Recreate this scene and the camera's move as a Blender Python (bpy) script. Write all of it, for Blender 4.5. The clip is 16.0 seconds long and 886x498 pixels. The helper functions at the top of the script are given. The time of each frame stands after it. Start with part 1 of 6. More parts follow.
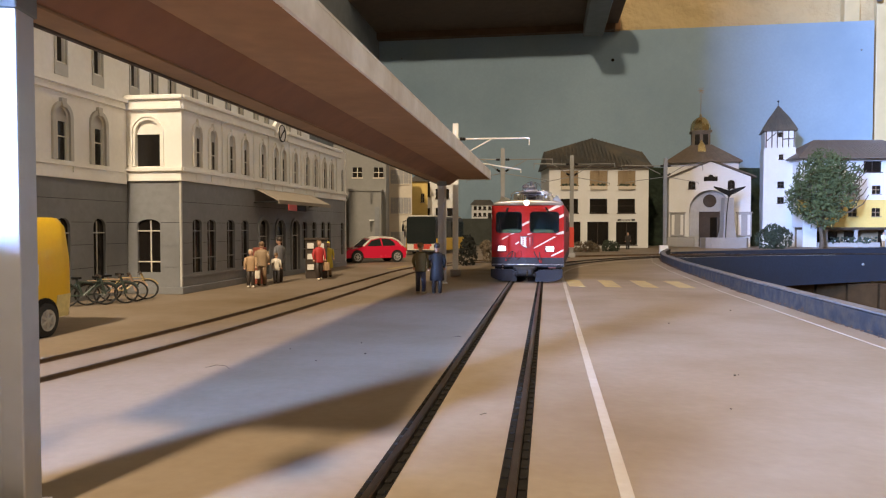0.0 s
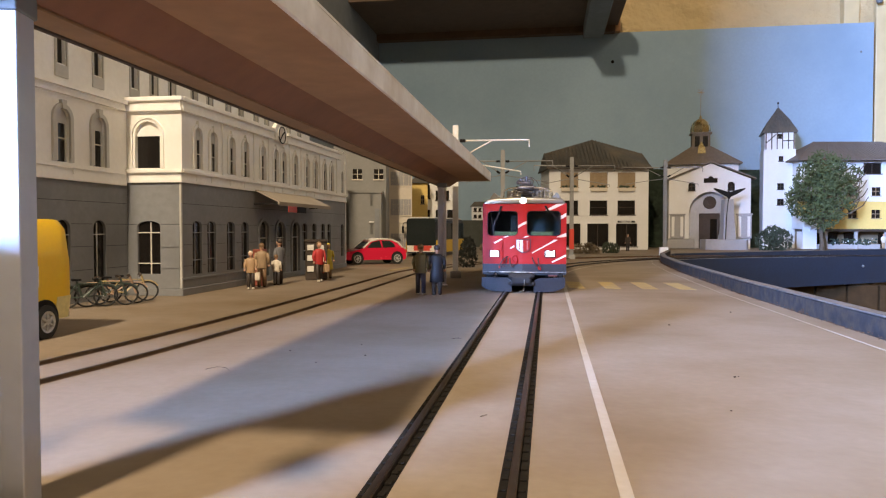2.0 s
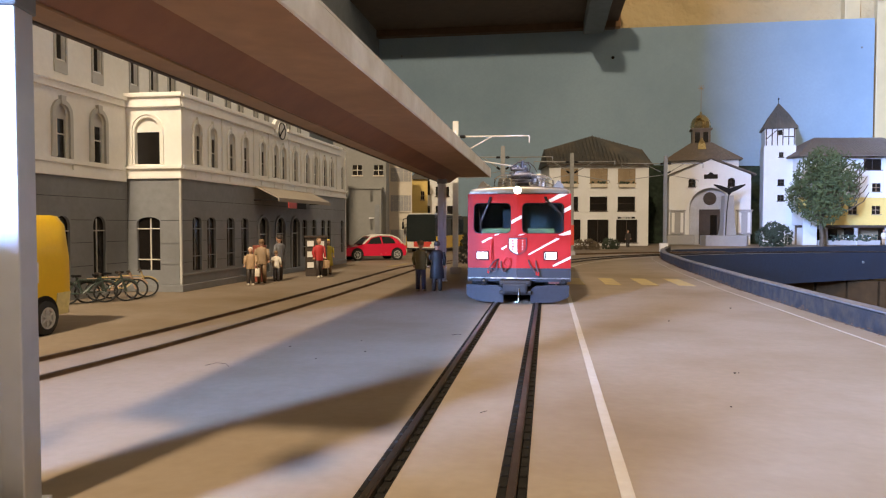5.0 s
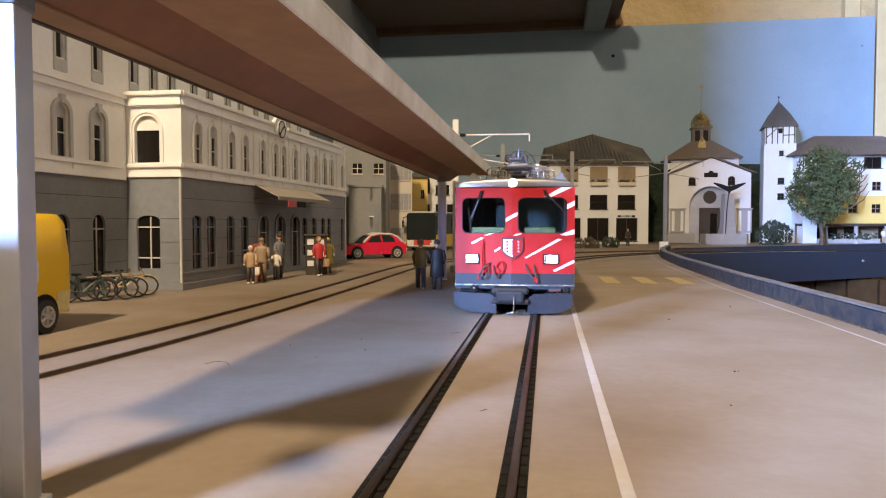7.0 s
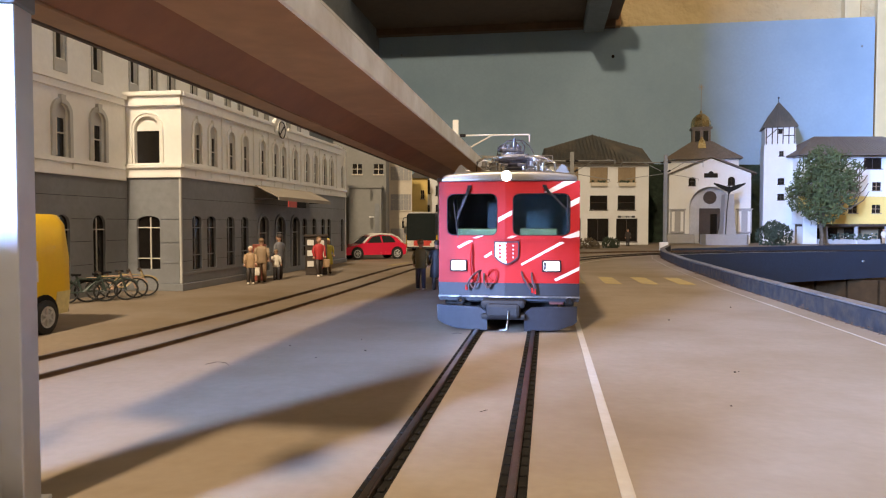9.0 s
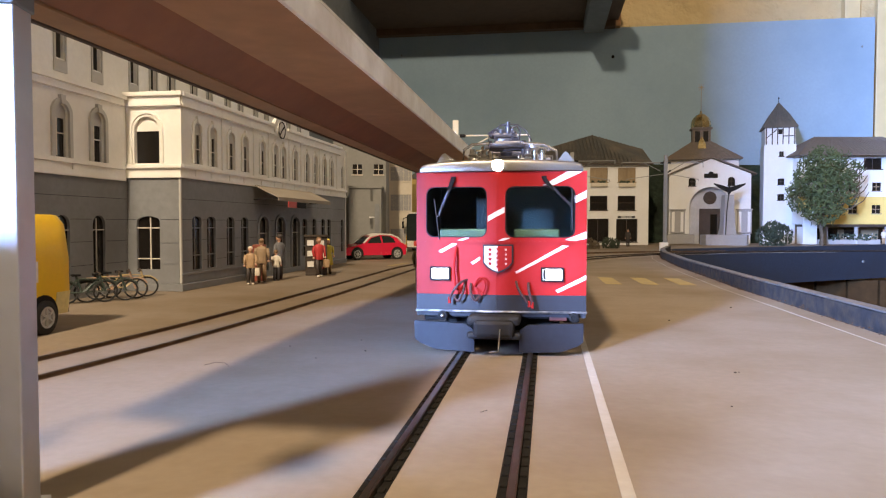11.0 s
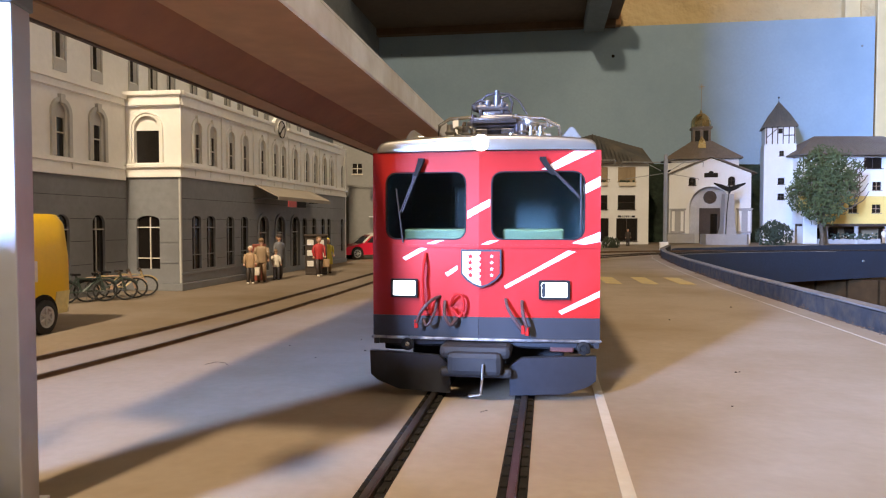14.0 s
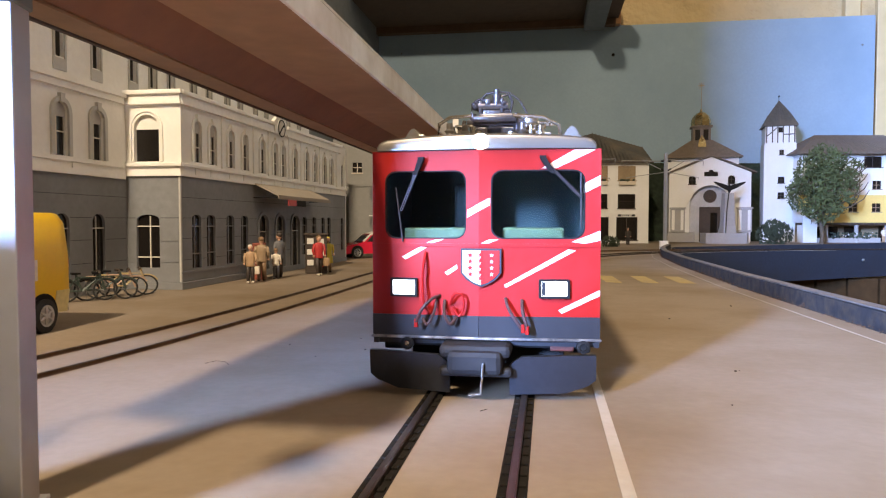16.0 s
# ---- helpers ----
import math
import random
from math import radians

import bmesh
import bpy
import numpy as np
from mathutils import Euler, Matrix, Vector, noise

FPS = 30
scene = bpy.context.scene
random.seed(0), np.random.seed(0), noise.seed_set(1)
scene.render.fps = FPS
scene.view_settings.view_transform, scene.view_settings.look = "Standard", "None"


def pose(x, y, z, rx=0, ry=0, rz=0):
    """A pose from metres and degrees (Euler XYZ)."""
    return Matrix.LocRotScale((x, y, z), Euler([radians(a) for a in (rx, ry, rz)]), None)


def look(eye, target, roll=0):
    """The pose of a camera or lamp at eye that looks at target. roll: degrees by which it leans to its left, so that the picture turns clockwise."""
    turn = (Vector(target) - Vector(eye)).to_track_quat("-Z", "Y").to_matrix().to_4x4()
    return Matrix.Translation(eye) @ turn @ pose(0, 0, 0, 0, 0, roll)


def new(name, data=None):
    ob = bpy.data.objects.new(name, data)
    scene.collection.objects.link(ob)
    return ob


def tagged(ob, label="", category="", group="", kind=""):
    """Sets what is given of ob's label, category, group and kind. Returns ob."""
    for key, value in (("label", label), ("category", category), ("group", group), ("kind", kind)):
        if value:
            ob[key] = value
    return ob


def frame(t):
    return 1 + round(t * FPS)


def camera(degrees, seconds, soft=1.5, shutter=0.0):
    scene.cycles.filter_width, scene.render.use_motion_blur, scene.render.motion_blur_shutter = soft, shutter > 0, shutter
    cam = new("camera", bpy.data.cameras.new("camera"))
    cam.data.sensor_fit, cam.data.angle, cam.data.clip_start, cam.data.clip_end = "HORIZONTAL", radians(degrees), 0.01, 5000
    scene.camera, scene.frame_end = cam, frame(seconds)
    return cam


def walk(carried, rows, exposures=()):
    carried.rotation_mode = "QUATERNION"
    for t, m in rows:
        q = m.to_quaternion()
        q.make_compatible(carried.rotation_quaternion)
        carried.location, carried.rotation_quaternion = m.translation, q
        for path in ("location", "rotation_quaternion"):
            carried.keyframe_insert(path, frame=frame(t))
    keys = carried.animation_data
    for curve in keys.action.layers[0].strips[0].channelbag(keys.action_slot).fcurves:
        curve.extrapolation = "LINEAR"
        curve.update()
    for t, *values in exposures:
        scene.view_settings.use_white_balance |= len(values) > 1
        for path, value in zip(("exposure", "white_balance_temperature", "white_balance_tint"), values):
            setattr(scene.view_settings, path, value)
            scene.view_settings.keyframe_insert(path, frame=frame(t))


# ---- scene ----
# Model railway layout at its true size: lengths below are millimetres, turned into metres by K.
K = 0.001
YAW = 8.508
cam = camera(64.72, 16.0, soft=1.2)


def eye(t, dip, ahead=0.0, turn=0.0):
    """Camera row: dip is the downward tilt in degrees, ahead a creep forward in mm."""
    return (t, pose((-0.148 * ahead) * K, (0.989 * ahead) * K, 24.0 * K, 90 - dip, 0, YAW + turn))


walk(cam, [
    eye(0.0, 1.78), eye(0.5, 1.70), eye(1.0, 1.70), eye(1.5, 1.72), eye(2.0, 1.64),
    eye(2.5, 1.57, 0.1), eye(3.0, 1.63, 0.1), eye(3.5, 1.83, 0.1), eye(4.0, 1.96, 0.1), eye(6.5, 1.96, 0.1),
    eye(7.0, 2.09, 0.15), eye(7.5, 2.08, 0.15), eye(8.0, 2.05, 0.15), eye(9.0, 2.05, 0.2), eye(11.5, 2.02, 0.35), eye(12.0, 2.10, 0.4),
    eye(12.5, 2.05, 0.4), eye(13.0, 2.12, 0.5), eye(13.5, 2.08, 0.5), eye(14.5, 2.06, 0.5), eye(15.0, 2.02, 0.5),
    eye(15.5, 2.28, 0.5), eye(16.0, 2.16, 0.5)])

# light: cool daylight from a window behind and beside the layout, one warm bulb above it
world = bpy.data.worlds.new("world")
scene.world = world
world.use_nodes = True
wn = world.node_tree.nodes
sky = wn.new("ShaderNodeTexSky")
sky.sky_type, sky.sun_disc = "NISHITA", False
sky.sun_elevation, sky.sun_rotation = radians(35), radians(200)
wn["Background"].inputs["Strength"].default_value = 0.05
world.node_tree.links.new(sky.outputs[0], wn["Background"].inputs[0])


def area(name, watts, colour, size, size_y, m, spread=180):
    data = bpy.data.lights.new(name, "AREA")
    data.shape, data.size, data.size_y = "RECTANGLE", size * K, size_y * K
    data.energy, data.color = watts, colour
    data.spread = radians(spread)
    lamp = new(name, data)
    lamp.matrix_basis = m
    return lamp


def mm_look(eye_mm, target_mm):
    return look(Vector(eye_mm) * K, Vector(target_mm) * K)


area("window_daylight", 36.0, (0.34, 0.51, 1.0), 130, 380, mm_look((-749, -1307, 378), (-130, 0, 0)), 70)
area("warm_bulb", 9.9, (1.0, 0.795, 0.555), 46, 46, mm_look((-132, -380, 600), (-60, 260, 0)))
# unseen broad room light from the right, added as warm fill
area("warm_room_fill", 9.2, (1.0, 0.80, 0.56), 800, 800, mm_look((850, -250, 1380), (-60, 200, 0)))
scene.view_settings.exposure = 0.0


# ---- materials ----
def mat(name, colour, rough=0.6, metal=0.0, vary=0.12, grain=900.0, bump=0.15, stain=None, stain_scale=60.0,
        emit=0.0, spread=0.0, depth=0.0001, coat=0.0, gloss=0.5):
    """A surface with fine grain and broad stains; colour in linear values, scales per metre."""
    m = bpy.data.materials.new(name)
    m.use_nodes = True
    n, li = m.node_tree.nodes, m.node_tree.links
    b = n["Principled BSDF"]
    b.inputs["Metallic"].default_value = metal
    b.inputs["Coat Weight"].default_value = coat
    b.inputs["Specular IOR Level"].default_value = gloss
    tc = n.new("ShaderNodeTexCoord")
    fine, broad = n.new("ShaderNodeTexNoise"), n.new("ShaderNodeTexNoise")
    fine.inputs["Scale"].default_value, fine.inputs["Detail"].default_value = grain, 4
    broad.inputs["Scale"].default_value, broad.inputs["Detail"].default_value = stain_scale, 5
    broad.inputs["Roughness"].default_value = 0.62
    for k in (fine, broad):
        li.new(tc.outputs["Object"], k.inputs["Vector"])
    lo = tuple(c * (1 - vary) for c in colour) + (1,)
    hi = tuple(min(1, c * (1 + vary)) for c in colour) + (1,)
    ramp = n.new("ShaderNodeValToRGB")
    ramp.color_ramp.elements[0].position, ramp.color_ramp.elements[1].position = 0.3, 0.7
    ramp.color_ramp.elements[0].color, ramp.color_ramp.elements[1].color = lo, hi
    li.new(fine.outputs[0], ramp.inputs[0])
    out = ramp.outputs[0]
    st = stain or tuple(c * (1 - vary * 1.5) for c in colour)
    r2 = n.new("ShaderNodeValToRGB")
    r2.color_ramp.elements[0].position, r2.color_ramp.elements[1].position = 0.42, 0.72
    li.new(broad.outputs[0], r2.inputs[0])
    mx = n.new("ShaderNodeMixRGB")
    mx.inputs[2].default_value = (*st, 1)
    li.new(r2.outputs[0], mx.inputs[0])
    li.new(out, mx.inputs[1])
    out = mx.outputs[0]
    if spread:
        info = n.new("ShaderNodeObjectInfo")
        hsv = n.new("ShaderNodeHueSaturation")
        mr = n.new("ShaderNodeMapRange")
        mr.inputs[3].default_value, mr.inputs[4].default_value = 1 - spread, 1 + spread
        li.new(info.outputs["Random"], mr.inputs[0])
        li.new(mr.outputs[0], hsv.inputs["Value"])
        li.new(out, hsv.inputs["Color"])
        out = hsv.outputs[0]
    li.new(out, b.inputs["Base Color"])
    rr = n.new("ShaderNodeMapRange")
    rr.inputs[3].default_value, rr.inputs[4].default_value = max(0.02, rough - 0.08), min(1, rough + 0.08)
    li.new(broad.outputs[0], rr.inputs[0])
    li.new(rr.outputs[0], b.inputs["Roughness"])
    if bump:
        bp = n.new("ShaderNodeBump")
        bp.inputs["Strength"].default_value, bp.inputs["Distance"].default_value = bump, depth
        li.new(fine.outputs[0], bp.inputs["Height"])
        li.new(bp.outputs[0], b.inputs["Normal"])
    if emit:
        b.inputs["Emission Color"].default_value = (*colour, 1)
        b.inputs["Emission Strength"].default_value = emit
    return m


def glass(name, tint=(0.9, 0.95, 0.95), rough=0.03):
    m = bpy.data.materials.new(name)
    m.use_nodes = True
    b = m.node_tree.nodes["Principled BSDF"]
    b.inputs["Base Color"].default_value = (*tint, 1)
    b.inputs["Roughness"].default_value = rough
    b.inputs["Transmission Weight"].default_value = 1
    b.inputs["IOR"].default_value = 1.3
    return m


# ---- mesh building, in mm ----
class Mesh:
    """Gathers solids in mm for one part."""

    def __init__(self):
        self.bm = bmesh.new()
        self.weld = False

    def add(self, verts, faces, m=None):
        vs = [self.bm.verts.new(m @ Vector(v) if m else Vector(v)) for v in verts]
        for f in faces:
            try:
                self.bm.faces.new([vs[i] for i in f])
            except ValueError:
                pass
        return self

    def box(self, x0, x1, y0, y1, z0, z1, bevel=0.0, m=None):
        b = bevel
        if not b:
            v = [(x, y, z) for z in (z0, z1) for y in (y0, y1) for x in (x0, x1)]
            return self.add(v, [(0, 2, 3, 1), (4, 5, 7, 6), (0, 1, 5, 4), (2, 6, 7, 3), (0, 4, 6, 2), (1, 3, 7, 5)], m)
        t = bmesh.new()
        bmesh.ops.create_cube(t, size=1)
        for v in t.verts:
            v.co = Vector(((x0 + x1) / 2 + v.co.x * (x1 - x0), (y0 + y1) / 2 + v.co.y * (y1 - y0), (z0 + z1) / 2 + v.co.z * (z1 - z0)))
        bmesh.ops.bevel(t, geom=t.edges[:], offset=b, segments=2, affect="EDGES", profile=0.5)
        return self.take(t, m)

    def take(self, t, m=None):
        t.verts.index_update()
        self.add([v.co[:] for v in t.verts], [[v.index for v in f.verts] for f in t.faces], m)
        t.free()
        return self

    def prism(self, pts, a, b, axis="z", m=None):
        """A closed 2D outline pushed from a to b along an axis: z of (x, y), y of (x, z), x of (y, z)."""
        put = {"z": lambda p, h: (p[0], p[1], h), "y": lambda p, h: (p[0], h, p[1]), "x": lambda p, h: (h, p[0], p[1])}[axis]
        n = len(pts)
        v = [put(p, a) for p in pts] + [put(p, b) for p in pts]
        f = [tuple(range(n)), tuple(range(2 * n - 1, n - 1, -1))]
        f += [(i, i + n, (i + 1) % n + n, (i + 1) % n) for i in range(n)]
        return self.add(v, f, m)

    def lathe(self, prof, n=20, m=None):
        """Rings of (radius, z) round z."""
        v, f = [], []
        for r, z in prof:
            v += [(r * math.cos(2 * math.pi * k / n), r * math.sin(2 * math.pi * k / n), z) for k in range(n)]
        for j in range(len(prof) - 1):
            f += [(j * n + k, j * n + (k + 1) % n, (j + 1) * n + (k + 1) % n, (j + 1) * n + k) for k in range(n)]
        f += [tuple(range(n - 1, -1, -1)), tuple(range((len(prof) - 1) * n, len(prof) * n))]
        return self.add(v, f, m)

    def cyl(self, r, a, b, n=16, m=None, r2=None):
        return self.lathe([(r, a), (r if r2 is None else r2, b)], n, m)

    def ball(self, x, y, z, rx, ry=None, rz=None, n=12, m=None):
        ry, rz = ry or rx, rz or rx
        t = bmesh.new()
        bmesh.ops.create_uvsphere(t, u_segments=n, v_segments=max(6, n // 2), radius=1)
        for v in t.verts:
            v.co = Vector((x + v.co.x * rx, y + v.co.y * ry, z + v.co.z * rz))
        return self.take(t, m)

    def tube(self, pts, r, n=8, r2=None, m=None):
        """A round bar along points; r2: radius at the end."""
        pts = [Vector(p) for p in pts]
        v, f = [], []
        up = Vector((0.13, 0.21, 1)).normalized()
        for i, p in enumerate(pts):
            d = (pts[min(i + 1, len(pts) - 1)] - pts[max(i - 1, 0)]).normalized()
            s = d.cross(up if abs(d.dot(up)) < 0.95 else Vector((1, 0, 0))).normalized()
            w = s.cross(d)
            rad = r if r2 is None else r + (r2 - r) * i / (len(pts) - 1)
            v += [p + (s * math.cos(2 * math.pi * k / n) + w * math.sin(2 * math.pi * k / n)) * rad for k in range(n)]
        for j in range(len(pts) - 1):
            f += [(j * n + k, j * n + (k + 1) % n, (j + 1) * n + (k + 1) % n, (j + 1) * n + k) for k in range(n)]
        f += [tuple(range(n - 1, -1, -1)), tuple(range((len(pts) - 1) * n, len(pts) * n))]
        return self.add(v, f, m)

    def hull(self, rings, m=None, caps=True):
        """Skin over rings of equally many points."""
        n = len(rings[0])
        v = [p for r in rings for p in r]
        f = []
        for j in range(len(rings) - 1):
            f += [(j * n + k, j * n + (k + 1) % n, (j + 1) * n + (k + 1) % n, (j + 1) * n + k) for k in range(n)]
        if caps:
            f += [tuple(range(n - 1, -1, -1)), tuple(range((len(rings) - 1) * n, len(rings) * n))]
        return self.add(v, f, m)

    def wall(self, u0, u1, z0, z1, openings, thick, m=None):
        """A wall in the plane y=0 facing -y, thick behind, with openings (centre, width, sill, top, arch rise)."""
        ops = sorted(openings)
        self.weld = True

        def quad(a, b, c, d):
            self.add([a, b, c, d], [(0, 1, 2, 3)], m)

        def skin(y, flip):
            def q(ua, ub, za, zb):
                if ub - ua > 1e-4 and zb - za > 1e-4:
                    p = [(ua, y, za), (ub, y, za), (ub, y, zb), (ua, y, zb)]
                    self.add(p[::-1] if flip else p, [(0, 1, 2, 3)], m)
            at = u0
            for c, w, s, t, rise in ops:
                a, b = c - w / 2, c + w / 2
                q(at, a, z0, z1)
                q(a, b, z0, s)
                if rise:
                    arc = arch_points(c, w, t - rise, rise)
                    h = len(arc) // 2
                    left = [(u, y, z) for u, z in arc[:h + 1]] + [(arc[h][0], y, z1), (a, y, z1)]
                    right = [(u, y, z) for u, z in arc[h:]] + [(b, y, z1), (arc[h][0], y, z1)]
                    for r in (left, right):
                        r = r[::-1] if not flip else r
                        self.add(r, [tuple(range(len(r)))], m)
                else:
                    q(a, b, t, z1)
                at = b
            q(at, u1, z0, z1)
        skin(0, False)
        skin(thick, True)
        for c, w, s, t, rise in ops:
            a, b = c - w / 2, c + w / 2
            loop = [(a, s), (b, s)] + ([(u, z) for u, z in arch_points(c, w, t - rise, rise)][::-1] if rise else [(b, t), (a, t)])
            for (ua, za), (ub, zb) in zip(loop, loop[1:] + loop[:1]):
                quad((ua, 0, za), (ua, thick, za), (ub, thick, zb), (ub, 0, zb))
        quad((u0, 0, z0), (u0, 0, z1), (u0, thick, z1), (u0, thick, z0))
        quad((u1, 0, z0), (u1, thick, z0), (u1, thick, z1), (u1, 0, z1))
        quad((u0, 0, z1), (u1, 0, z1), (u1, thick, z1), (u0, thick, z1))
        quad((u0, 0, z0), (u0, thick, z0), (u1, thick, z0), (u1, 0, z0))
        return self


def arch_points(c, w, spring, rise, n=10):
    """From the left springing over the crown to the right one."""
    return [(c - w / 2 * math.cos(math.pi * k / n), spring + rise * math.sin(math.pi * k / n)) for k in range(n + 1)]


def arch_ring(b, c, w, sill, top, rise, band, y0, y1, m=None):
    """A raised surround round an arched opening, legs and arch."""
    inn = [(c - w / 2, sill)] + arch_points(c, w, top - rise, rise) + [(c + w / 2, sill)]
    out = [(c - w / 2 - band, sill)] + arch_points(c, w + 2 * band, top - rise, rise + band) + [(c + w / 2 + band, sill)]
    for i in range(len(inn) - 1):
        p = [inn[i], inn[i + 1], out[i + 1], out[i]]
        b.prism(p, y0, y1, "y", m)


def part(name, b, material, parent=None, label="", smooth=False, m=None):
    """One mesh object from a Mesh in mm, under a thing or a part."""
    me = bpy.data.meshes.new(name)
    bm = b.bm
    if b.weld:
        bmesh.ops.remove_doubles(bm, verts=bm.verts[:], dist=0.002)
    bmesh.ops.recalc_face_normals(bm, faces=bm.faces[:])
    for v in bm.verts:
        v.co *= K
    bm.to_mesh(me)
    bm.free()
    if smooth:
        for p in me.polygons:
            p.use_smooth = True
        me.set_sharp_from_angle(angle=radians(38))
    me.materials.append(material)
    ob = new(name, me)
    if parent:
        ob.parent = parent
    if m:
        ob.matrix_basis = m
    if label:
        tagged(ob, label)
    return ob


def mm(x, y, z=0, rx=0, ry=0, rz=0):
    return pose(x * K, y * K, z * K, rx, ry, rz)


def thing(name, m, label, category, group="", kind=""):
    ob = new(name)
    ob.empty_display_size = 0.005
    ob.matrix_basis = m
    return tagged(ob, label, category, group, kind)


def share(name, src, parent, m):
    """Another object on the mesh of src."""
    ob = new(name, src.data)
    ob.parent = parent
    ob.matrix_basis = m
    return ob


R = pose  # turns inside a mesh, in mm


M = {}
M["street"] = mat("street_paint", (0.245, 0.196, 0.148), 0.58, vary=0.06, grain=700, bump=0.25, stain=(0.15, 0.105, 0.055), stain_scale=17, depth=0.00012)
M["rail"] = mat("blackened_rail", (0.03, 0.026, 0.023), 0.42, 0.6, vary=0.3, grain=500, stain=(0.10, 0.06, 0.035), stain_scale=150)
M["railtop"] = mat("rail_head", (0.085, 0.075, 0.07), 0.42, 0.9, vary=0.2, grain=400, stain=(0.08, 0.06, 0.05), stain_scale=120)
M["groove"] = mat("groove_dirt", (0.013, 0.011, 0.009), 0.9, vary=0.3, gloss=0.12)
M["white_line"] = mat("white_road_paint", (0.40, 0.365, 0.31), 0.6, vary=0.06, stain=(0.36, 0.31, 0.25), stain_scale=80)
M["yellow_line"] = mat("yellow_road_paint", (0.42, 0.325, 0.135), 0.6, vary=0.08, stain=(0.34, 0.265, 0.16), stain_scale=120)
M["blue_board"] = mat("blue_grey_board", (0.021, 0.030, 0.050), 0.7, gloss=0.25, vary=0.12, grain=600, bump=0.3, stain=(0.026, 0.030, 0.042), stain_scale=25)
M["rust_dust"] = mat("parapet_dust", (0.030, 0.031, 0.036), 0.85, gloss=0.15, vary=0.25, grain=350, bump=0.5, stain=(0.075, 0.058, 0.044), stain_scale=240, depth=0.0003)
M["backdrop"] = mat("sky_painted_board", (0.255, 0.36, 0.45), 0.75, vary=0.03, grain=300, bump=0.1, stain=(0.205, 0.30, 0.385), stain_scale=6)
M["plaster"] = mat("cream_room_plaster", (0.54, 0.41, 0.215), 0.8, vary=0.06, grain=28, bump=1.0, stain=(0.52, 0.41, 0.23), stain_scale=8, depth=0.016)
M["cream_wood"] = mat("cream_painted_wood", (0.60, 0.48, 0.26), 0.5, vary=0.04, grain=100, bump=0.1)
M["deck"] = mat("raw_shelf_board", (0.115, 0.068, 0.04), 0.75, vary=0.15, grain=120, stain=(0.11, 0.07, 0.045), stain_scale=6, depth=0.0005)
M["beam"] = mat("grey_painted_beam", (0.17, 0.185, 0.19), 0.6, vary=0.08, grain=200)
M["can_wood"] = mat("canopy_plywood", (0.34, 0.185, 0.085), 0.6, vary=0.12, grain=260, bump=0.3, stain=(0.25, 0.13, 0.06), stain_scale=30)
M["can_edge"] = mat("canopy_white_edge", (0.84, 0.82, 0.78), 0.65, vary=0.05, grain=500, bump=0.4, stain=(0.6, 0.54, 0.46), stain_scale=60)
M["alu"] = mat("brushed_aluminium", (0.78, 0.79, 0.80), 0.36, 0.45, vary=0.06, grain=600, bump=0.08)
M["roomwall"] = mat("room_plain_wall", (0.62, 0.54, 0.40), 0.85, vary=0.04, grain=60, stain_scale=3)


# ---- the large structure ----
def track_centre(s, x0=-9.28, start=345.0, rad=330.0):
    """Centre of the near track s mm along it, with its heading in degrees to the right."""
    if s < start:
        return x0, s, 0.0
    a = (s - start) / rad
    return x0 + rad * (1 - math.cos(a)), start + rad * math.sin(a), math.degrees(a)


def far_track(s):
    """Centre of the track by the station."""
    x = -76.0 - 7.2 * math.exp(-(s - 104) / 55)
    if s < 355:
        return x, s, math.degrees(0.131 * math.exp(-(s - 104) / 55))
    a = (s - 355) / 300.0
    return x + 300 * (1 - math.cos(a)), 355 + 300 * math.sin(a), math.degrees(a)


def ribbon(b, path, s0, s1, step, off0, off1, z0, z1):
    """A flat bar along a track, from off0 to off1 beside its centre."""
    n = max(1, int((s1 - s0) / step))
    rings = []
    for i in range(n + 1):
        x, y, h = path(s0 + (s1 - s0) * i / n)
        c, d = math.cos(radians(h)), math.sin(radians(h))
        rings.append([(x + o * c, y - o * d, z) for o, z in ((off0, z0), (off1, z0), (off1, z1), (off0, z1))])
    b.hull(rings)


# table top, cut back to the parapet; beyond it the open well and the church square
table = thing("ground", mm(0, 0), "sandy beige painted street surface of the layout", "ground", kind="structure")
edge = [(74, -120), (73, 60), (72.2, 150), (71.4, 206), (70.4, 274), (72.8, 403), (78, 500), (86, 560), (104, 640), (121, 700), (260, 796), (420, 905)]
b = Mesh()
b.prism([(-420, -120)] + edge + [(620, 905), (620, 984), (-420, 984)], -12, 0)
part("street_surface", b, M["street"], table)
for x in (-380, 0, 55):
    for y in (-80, 420, 940):
        if x != 55 or y < 900:
            part("table_leg", Mesh().box(x - 25, x + 25, y - 25, y + 25, -900, -12.1), M["beam"], table)
part("table_leg", Mesh().box(570, 610, 930, 970, -900, -12.1), M["beam"], table)

